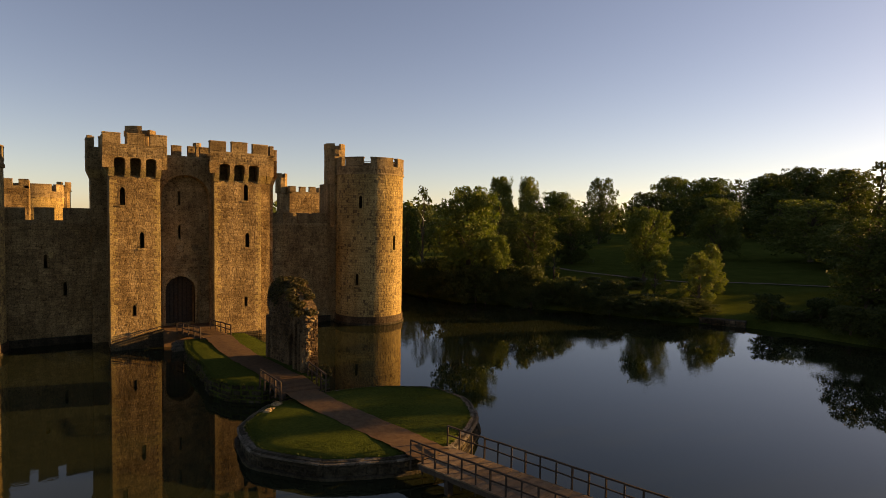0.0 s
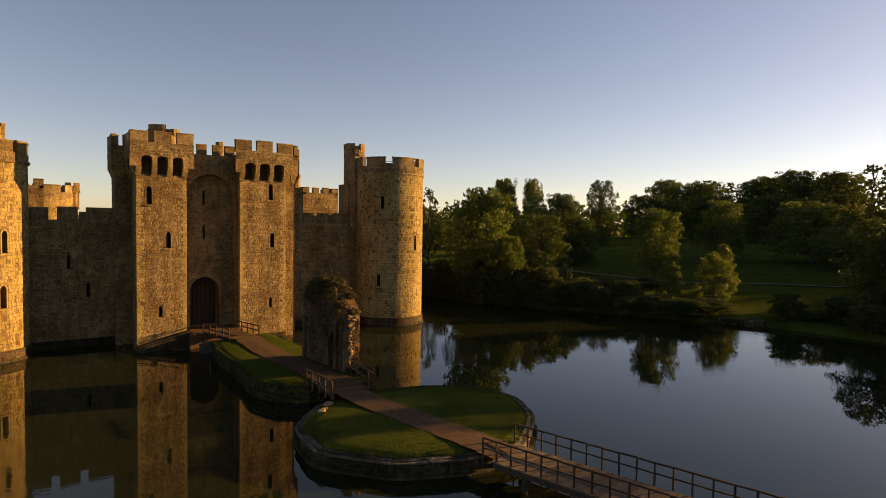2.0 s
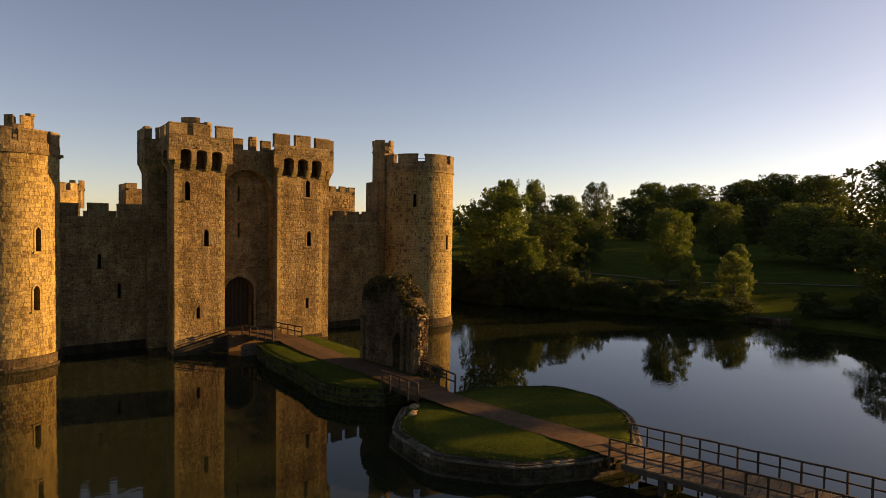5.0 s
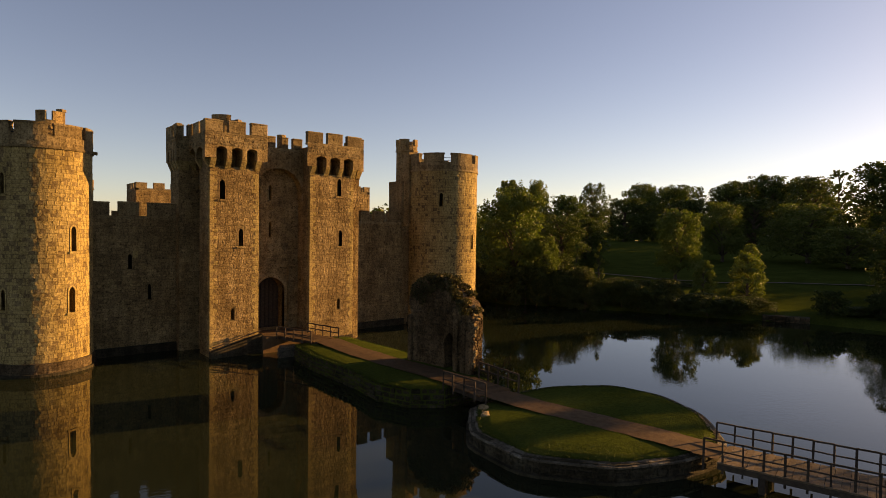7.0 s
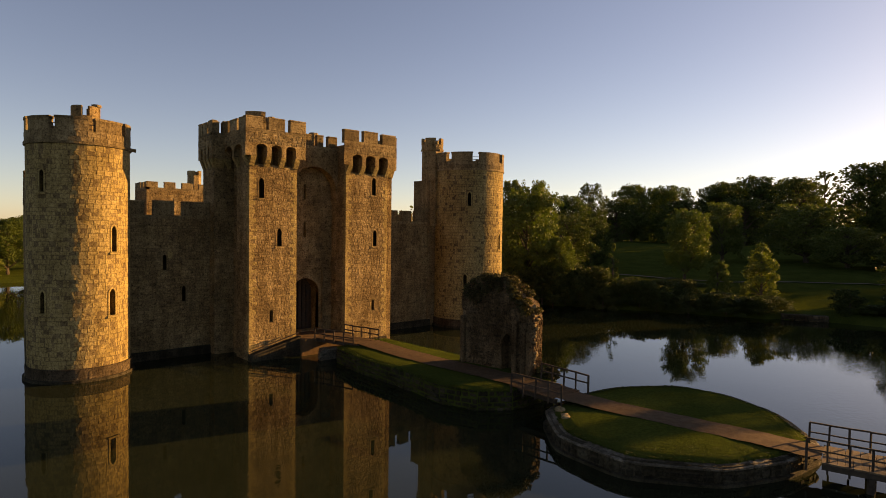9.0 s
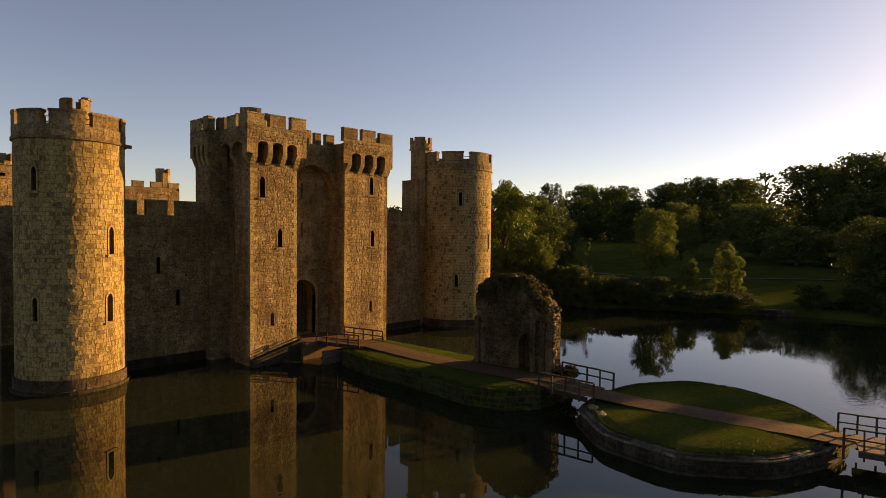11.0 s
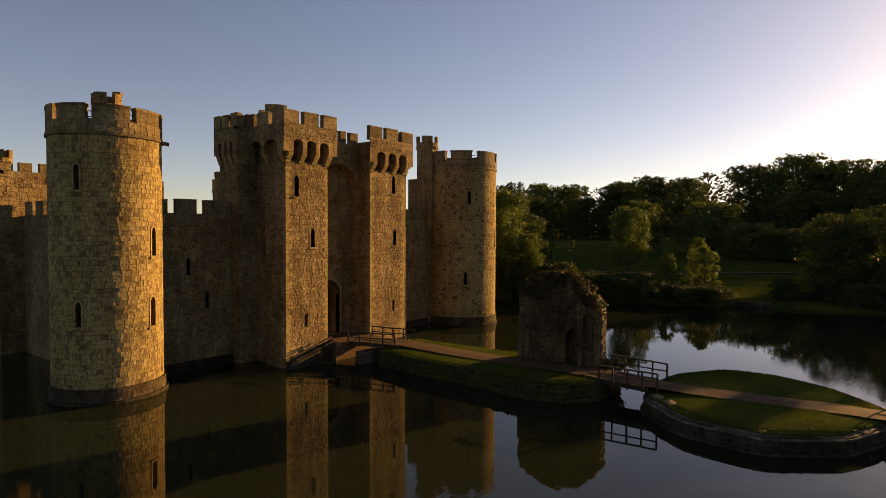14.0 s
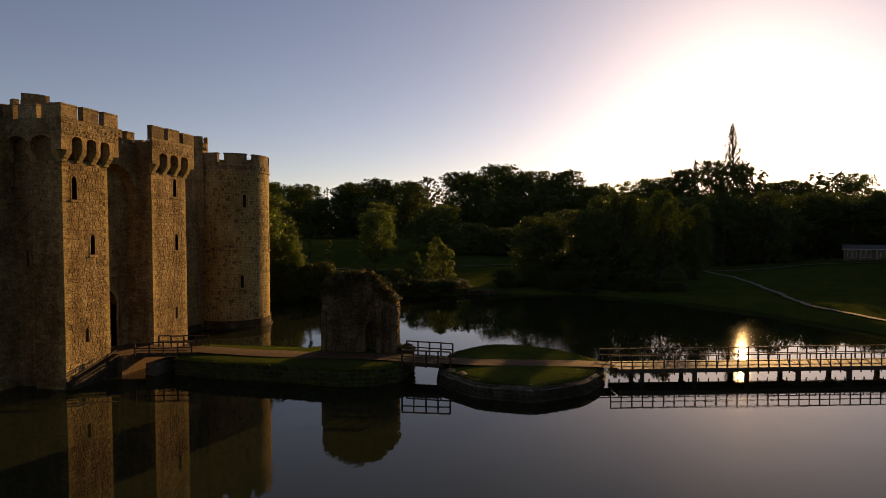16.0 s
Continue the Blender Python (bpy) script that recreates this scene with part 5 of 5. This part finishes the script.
ruin()
BASES = {
    "oak": [make_tree("broadleaf_tree", "spreading broadleaf tree in full summer leaf", "tree", 18, 7.5, 400 + i, M_LEAF, 22000, 0.175, "round", 0.17) for i in range(3)],
    "bright": [make_tree("broadleaf_tree", "bright green broadleaf tree catching the evening sun", "tree", 15, 5.8, 410 + i, M_LEAF2, 24000, 0.145, "round", 0.2) for i in range(3)],
    "dark": [make_tree("broadleaf_tree", "tall dark broadleaf tree at the woodland edge", "tree", 22, 8.0, 420 + i, M_LEAF3, 20000, 0.19, "round", 0.06) for i in range(3)],
    "oak_far": [make_tree("broadleaf_tree", "tall spreading tree on the wooded skyline", "tree", 18, 7.5, 470 + i, M_LEAF, 15000, 0.2, "round", 0.1) for i in range(3)],
    "dark_far": [make_tree("broadleaf_tree", "tall dark tree on the wooded skyline", "tree", 22, 8.0, 480 + i, M_LEAF3, 15000, 0.24, "round", 0.04) for i in range(3)],
    "sparse": [make_tree("thin_tree", "thinly leaved tree with sky showing through its crown", "tree", 20, 6.0, 430 + i, M_LEAF3, 17000, 0.14, "sparse", 0.2) for i in range(3)],
    "poplar": [make_tree("poplar_tree", "tall slender poplar standing above the woods", "tree", 30, 8.0, 440, M_LEAF3, 15000, 0.095, "poplar", 0.06)],
    "shrub": [make_tree("shrub", "dense rounded shrub overhanging the water", "shrub", 5, 3.2, 450 + i, M_LEAF5, 5600, 0.115, "shrub", 0.04) for i in range(3)],
    "bush": [make_tree("young_tree", "rounded young tree with sunlit leaves by the water", "tree", 8, 3.0, 460 + i, M_LEAF4, 12000, 0.1, "shrub", 0.06) for i in range(2)],
    "sapling": [make_tree("sapling", "pale young sapling with light loose foliage", "tree", 8, 2.0, 465 + i, M_LEAF4, 5000, 0.13, "sapling", 0.12) for i in range(2)],
}
SIZE = {"oak": (18, 7.5), "bright": (15, 5.8), "dark": (22, 8.0), "oak_far": (18, 7.5), "dark_far": (22, 8.0), "sparse": (20, 6.0), "poplar": (30, 8.0), "shrub": (5, 3.2), "bush": (8, 3.0), "sapling": (8, 2.0)}
TREES = [
    ("bright", 46, 15, 19.0, 6.4), ("bright", 82, 51, 24.4, 4.4), ("bright", 87.5, 46.5, 24.6, 3.6), ("dark", 67, 22, 15.0, 6.6), ("oak", 93, 41, 20.9, 6.0),
    ("bright", 77, 3.3, 16.2, 4.6), ("oak", 121.7, 15.5, 19.6, 6.4), ("oak", 146, 56, 26.8, 7.0), ("oak", 155, 53, 26.7, 8.0),
    ("sparse", 168, 51, 28, 5.5), ("dark", 151, 31, 27.6, 11), ("dark", 155, 24, 26, 9), ("oak", 148, 12, 27, 9), ("sparse", 147, 3.8, 28.8, 6.5),
    ("dark", 134, -9.4, 29, 10), ("oak", 134, 0.5, 19.4, 10), ("oak", 123, -11, 13.5, 8.4), ("dark", 122, -21.5, 12.2, 8.2), ("bush", 68, -13.4, 9.0, 3.1),
    ("bush", 75.5, -10.6, 10.2, 2.8), ("bush", 64.5, -8.2, 7.6, 2.3), ("sapling", 54.2, 8.2, 9.9, 1.7), ("sapling", 56.4, 5.4, 9.9, 1.9), ("bright", 47, 9, 11.0, 3.4),
    ("shrub", 60, -4, 4.5, 3.0), ("oak", 58, 56, 16.7, 4.0), ("oak", 98, 102, 14, 8), ("sparse", 58, 49, 21, 3.0),
    ("oak", 130, 50, 26.5, 7), ("oak", 139, 43, 26.4, 8), ("dark", 142, 29, 25.6, 8.5), ("dark", 138, 17, 27.6, 8), ("dark", 130, 5, 26, 7.5),
    ("oak", 130, -21, 30.5, 10), ("dark", 125, -31, 27.8, 8), ("dark", 120, -40, 27.4, 9), ("oak", 114.5, -50, 23.5, 8), ("oak", 118, -61, 25, 9),
    ("sparse", 121, -73, 27.5, 6), ("poplar", 114.5, -79.8, 38.4, 10.0), ("poplar", 113, -71.0, 29.5, 6.0), ("sparse", 113, -84, 26.4, 6), ("dark", 115, -92, 23.6, 8), ("sparse", 107.5, -99, 24.9, 6),
    ("oak", 106, -102.5, 24.3, 7), ("dark", 135.6, -121.7, 22.5, 9), ("dark", 128, -91, 22, 9), ("dark", 136, -106, 22, 9), ("dark", 124, -79, 21.5, 8), ("dark", 78, -40, 15.7, 7.5), ("dark", 80, -31, 14.6, 6.5), ("dark", 80, -49.5, 19.0, 6.0), ("dark", 82, -45, 19.0, 6.0), ("dark", 86, -51.2, 18.5, 3.2), ("dark", 84, -63.5, 17.0, 3.6), ("dark", 84, -56.5, 20.0, 5.2), ("dark", 74, -42, 16, 5.0), ("dark", 98, -37, 16.5, 7.5),
    ("dark", 100, -68, 17, 8.5), ("dark", 100, -84, 17, 8.5), ("dark", 93, -97, 17, 8), ("dark", 98, -55, 18, 8), ("dark", 104, -40, 20, 8), ("dark", 108, -25, 20, 8),
    ("dark", 112, 10, 20, 8), ("dark", 112, 26, 20, 8), ("dark", 86, 30, 15, 6), ("dark", 76, 38, 14, 6), ("dark", 62, 34, 13, 6), ("dark", 112, 44, 21, 8),
    ("oak", -16, 101, 12.9, 5), ("oak", -12, 110, 13.6, 6), ("bush", -19.5, 95, 6.1, 2.5), ("oak", -24, 104, 12.5, 5), ("oak", -6, 112, 14, 6), ("oak", -32, 106, 13, 6),
    ("dark", 104, -72, 19, 7), ("dark", 106, -78, 19, 7), ("dark", 104, -88, 19, 8), ("dark", 100, -95, 19, 7), ("dark", 97, -102, 18, 7), ("dark", 92, -106, 18, 7), ("dark", 108, -66, 19, 7), ("dark", 110, -56, 19, 7),
    ("dark", 85, -110, 19, 8), ("dark", 78, -118, 20, 8), ("oak", 70, -122, 20, 8), ("dark", 60, -126, 20, 8),
]
plant = random.Random(5)
TREES = [(k, -35 + (x + 35) * 1.3, -42 + (y + 42) * 1.3, z * 1.15, r * 1.3) if 90 <= x < 112 and y < -50 and z <= 19.5 else (k, x, y, z, r) for k, x, y, z, r in TREES]
TREES = [(k + "_far" if k in ("oak", "dark") else k, -35 + (x + 35) * 1.65, -42 + (y + 42) * 1.65, 12 + (z - 12) * 1.65, r * 1.6) if x > 100 and 19.7 < z and not (k == "dark" and 19.5 < z < 22.6 and y < -50 and x > 112) else (k, x, y, z, r) for k, x, y, z, r in TREES]
TREES.append(("dark", 134.2, 63.9, 27.6, 5.7))
shrubs = random.Random(15)
skyline = sorted((math.atan2(y + 42, x + 35), x, y, z) for k, x, y, z, r in TREES if x > 150 and z > 27)
for (a0, x0, y0, z0), (a1, x1, y1, z1) in zip(skyline, skyline[1:]):
    steps = int((a1 - a0) / radians(1.5)) if y1 < 25 else 0
    for i in range(steps):
        f = (i + 1) / (steps + 1)
        TREES.append((("dark_far", "oak_far")[i % 2], x0 + (x1 - x0) * f + shrubs.uniform(-6, 6), y0 + (y1 - y0) * f, (z0 + (z1 - z0) * f) * shrubs.uniform(0.84, 0.95), shrubs.uniform(8, 11)))
BANK = [(40.3, 34), (40.3, 24), (41, 12), (47, 4), (52, -7), (56, -17)]
for i in range(110):
    f = i / 109 * (len(BANK) - 1)
    k = min(int(f), len(BANK) - 2)
    (ax, ay), (bx, by) = BANK[k], BANK[k + 1]
    back, tall = shrubs.uniform(-0.3, 6.5), 6.6 if k < 3 else 4.8 if k < 4 else 3.2
    TREES.append(("shrub", ax + (bx - ax) * (f - k) + back, ay + (by - ay) * (f - k) + shrubs.uniform(-1, 1), tall * shrubs.uniform(0.62, 1.0), shrubs.uniform(2.2, 3.6)))
for i in range(14):
    f = i / 13
    TREES.append(("shrub", 64 - f * 4 + shrubs.uniform(0, 4), -26 - f * 30, shrubs.uniform(2.0, 4.5), shrubs.uniform(2.0, 3.4)))
for i in range(8):
    TREES.append(("shrub", 66 + shrubs.uniform(0, 14), shrubs.uniform(-4, 20), shrubs.uniform(2.0, 3.5), shrubs.uniform(1.8, 2.8)))
used = set()
for kind, x, y, top, hw in TREES:
    pool = BASES[kind]
    k = plant.randrange(len(pool))
    zb = land(x, y)
    h, r = SIZE[kind]
    m = Matrix.Translation((x, y, zb - 0.1)) @ Matrix.Rotation(plant.uniform(0, 6.28), 4, "Z") @ Matrix.Diagonal((hw / r, hw / r, (top - zb) / h, 1))
    if (kind, k) in used:
        copy_thing(pool[k], m @ Matrix.Diagonal((*(1 / c for c in pool[k].scale), 1)))
    else:
        used.add((kind, k))
        pool[k].matrix_basis = m
for kind, pool in BASES.items():
    for k, ob in enumerate(pool):
        if (kind, k) not in used:
            for o in (*ob.children_recursive, ob):
                bpy.data.objects.remove(o)

# distant woods along the horizon
far = random.Random(33)
lob = []
for i in range(150):
    a = radians(-35 + 100 * i / 149)
    R = far.uniform(260, 420)
    x, y = 20 + R * math.cos(a), R * math.sin(a)
    z = land(x, y)
    s = far.uniform(8, 14)
    lob.append((x, y, z + s * 0.7, s, s, s * 0.8))
for i in range(60):
    a = radians(70 + 50 * i / 59)
    R = far.uniform(230, 380)
    x, y = R * math.cos(a), R * math.sin(a)
    z = land(x, y)
    s = far.uniform(6, 11)
    lob.append((x, y, z + s * 0.6, s, s, s * 0.8))
tagged(new("far_woods", leaf_cloud("far_woods", lob, 26000, 1.3, 55, M_LEAF3)), "distant wooded skyline", "woods", kind="stuff")

# ---- bank things ----
def footpath(line, label, width):
    dense = []
    for (ax, ay), (bx, by) in zip(line, line[1:]):
        for i in range(6):
            x, y = ax + (bx - ax) * i / 6, ay + (by - ay) * i / 6
            dense.append((x, y, max(land(x, y), land(x + 1, y), land(x - 1, y), land(x, y + 1), land(x, y - 1)) + 0.06))
    tagged(new("footpath", mesh_of("footpath", ribbon(dense, width, 0.0, 2, 0.2, 8), M_TRACK)), label, "path", kind="structure")


footpath([(80, 48), (78, 28), (77, 14), (79, 5), (84, -2), (92, -10), (97, -20), (99, -36), (100, -52), (104, -63), (107, -81), (107.5, -91), (104, -103), (97, -120)], "pale gravel footpath along the wooded bank", 1.6)
footpath([(107.5, -64.5), (103.5, -70), (90, -72), (74, -71.6), (56, -70.2), (43.5, -69.6), (26, -76), (12, -77)], "pale gravel footpath crossing the meadow to the footbridge", 0.95)
bankwall = thing("bank_wall", "short ruined stone wall at the water's edge", "wall", (61, -24, 0))
bm = bmesh.new()
prism(bm, [(58.6, -19.5), (60.9, -24.5), (62.2, -24.0), (59.8, -19.0)], -1.0, 0.75)
part("core", bm, M_WETSTONE, bankwall)
revetment(bankwall, [(58.6, -19.5), (60.9, -24.5)], -0.2, 0.8, M_TIDE, 0.3, 500, False, None, (0.14, 0.4), (0.2, 0.8))


def pavilion():
    x0, y0 = 110.5, -114.5
    t = thing("pavilion", "long low timber pavilion with a row of pale windows", "building", (x0, y0, 0))
    m = Matrix.Translation((x0, y0, land(x0 - 3, y0 + 2))) @ Matrix.Rotation(radians(-114), 4, "Z")
    def put(name, bm, mat, par, lb=""):
        bmesh.ops.transform(bm, matrix=m, verts=bm.verts[:])
        return part(name, bm, mat, par, lb)
    put("wall", box(bmesh.new(), -11, 11, -2.5, 2.5, -1.2, 2.6), M_WOOD, t)
    rf = bmesh.new()
    vs = [rf.verts.new(p) for p in ((-11.6, -3.4, 2.5), (11.6, -3.4, 2.5), (11.6, 3.1, 2.5), (-11.6, 3.1, 2.5), (-11.6, 0, 3.5), (11.6, 0, 3.5))]
    for f in ((3, 2, 1, 0), (0, 1, 5, 4), (2, 3, 4, 5), (1, 2, 5), (3, 0, 4)):
        rf.faces.new([vs[i] for i in f])
    put("roof", rf, M_SLATE, t)
    put("fascia", box(bmesh.new(), -11.6, 11.6, -3.46, -3.4, 2.36, 2.58), M_WALLPAINT, t, "pale painted fascia board")
    for i in range(8):
        put("post", box(bmesh.new(), -11.2 + i * 3.2 - 0.07, -11.2 + i * 3.2 + 0.07, -3.3, -3.16, -1.2, 2.5), M_WALLPAINT, t, "pale veranda post")
    for i in range(8):
        x = -9.6 + i * 2.75
        w = put("window", box(bmesh.new(), x - 0.95, x + 0.95, -2.58, -2.5, 0.5, 2.2), M_WALLPAINT, t, "pale framed window")
        for q in (-0.45, 0.45):
            put("pane", box(bmesh.new(), x + q - 0.38, x + q + 0.38, -2.61, -2.58, 0.62, 2.08), M_GLASS, w)


pavilion()


# ---- growth along the edges ----
def edge_growth(poly, parent, name, label, z, count, size, seed, material, rad=(0.16, 0.16, 0.1), step=0.35, drop=0.1, skip=None):
    """Tufts hanging over the edge of a polygon."""
    rnd = random.Random(seed)
    lobes = []
    n = len(poly)
    for i in range(n):
        (ax, ay), (bx, by) = poly[i], poly[(i + 1) % n]
        k = max(1, int(math.hypot(bx - ax, by - ay) / step))
        for j in range(k):
            f = (j + rnd.random()) / k
            x, y = ax + (bx - ax) * f, ay + (by - ay) * f
            if skip and skip(x, y):
                continue
            s = rnd.uniform(0.6, 1.5)
            lobes.append((x, y, z - drop * rnd.random(), rad[0] * s, rad[1] * s, rad[2] * s))
    ob = new(name, leaf_cloud(name, lobes, count, size, seed, material))
    tagged(under(ob, parent), label, kind="stuff")


edge_growth(CAUSE, cw, "edge_tufts", "rough grass and weeds over the causeway's edge", 1.3, 4200, 0.045, 611, M_BLADE, (0.13, 0.13, 0.08), 0.3, 0.06, lambda x, y: y > -5.4 or abs(x - 1.2) < 1.5 and y < -22)
edge_growth(CAUSE, cw, "wall_weeds", "brown weeds rooted in the causeway's stone face", 0.7, 2600, 0.05, 612, M_IVY, (0.2, 0.2, 0.22), 1.1, 0.7, lambda x, y: y > -5.4)
edge_growth(shrunk, isle, "edge_tufts", "rough grass hanging over the kerb", 1.02, 6000, 0.03, 613, M_BLADE, (0.1, 0.1, 0.04), 0.25, 0.03, lambda x, y: y > -27.6 and -0.4 < x < 2.6 or y < -39.0 and 2 < x < 5)
bramble = thing("bramble", "low bramble growing over fallen rubble by the ruin", "shrub", (4.5, -22.9, 1.2))
rb = random.Random(77)
cl = new("leaves", leaf_cloud("leaves", [(4.1 + rb.uniform(-0.7, 0.7), -22.8 + rb.uniform(-0.4, 0.4), 1.35 + rb.uniform(-0.2, 0.4), 0.35, 0.35, 0.28) for _ in range(12)], 2600, 0.07, 78, M_IVY))
under(cl, bramble)
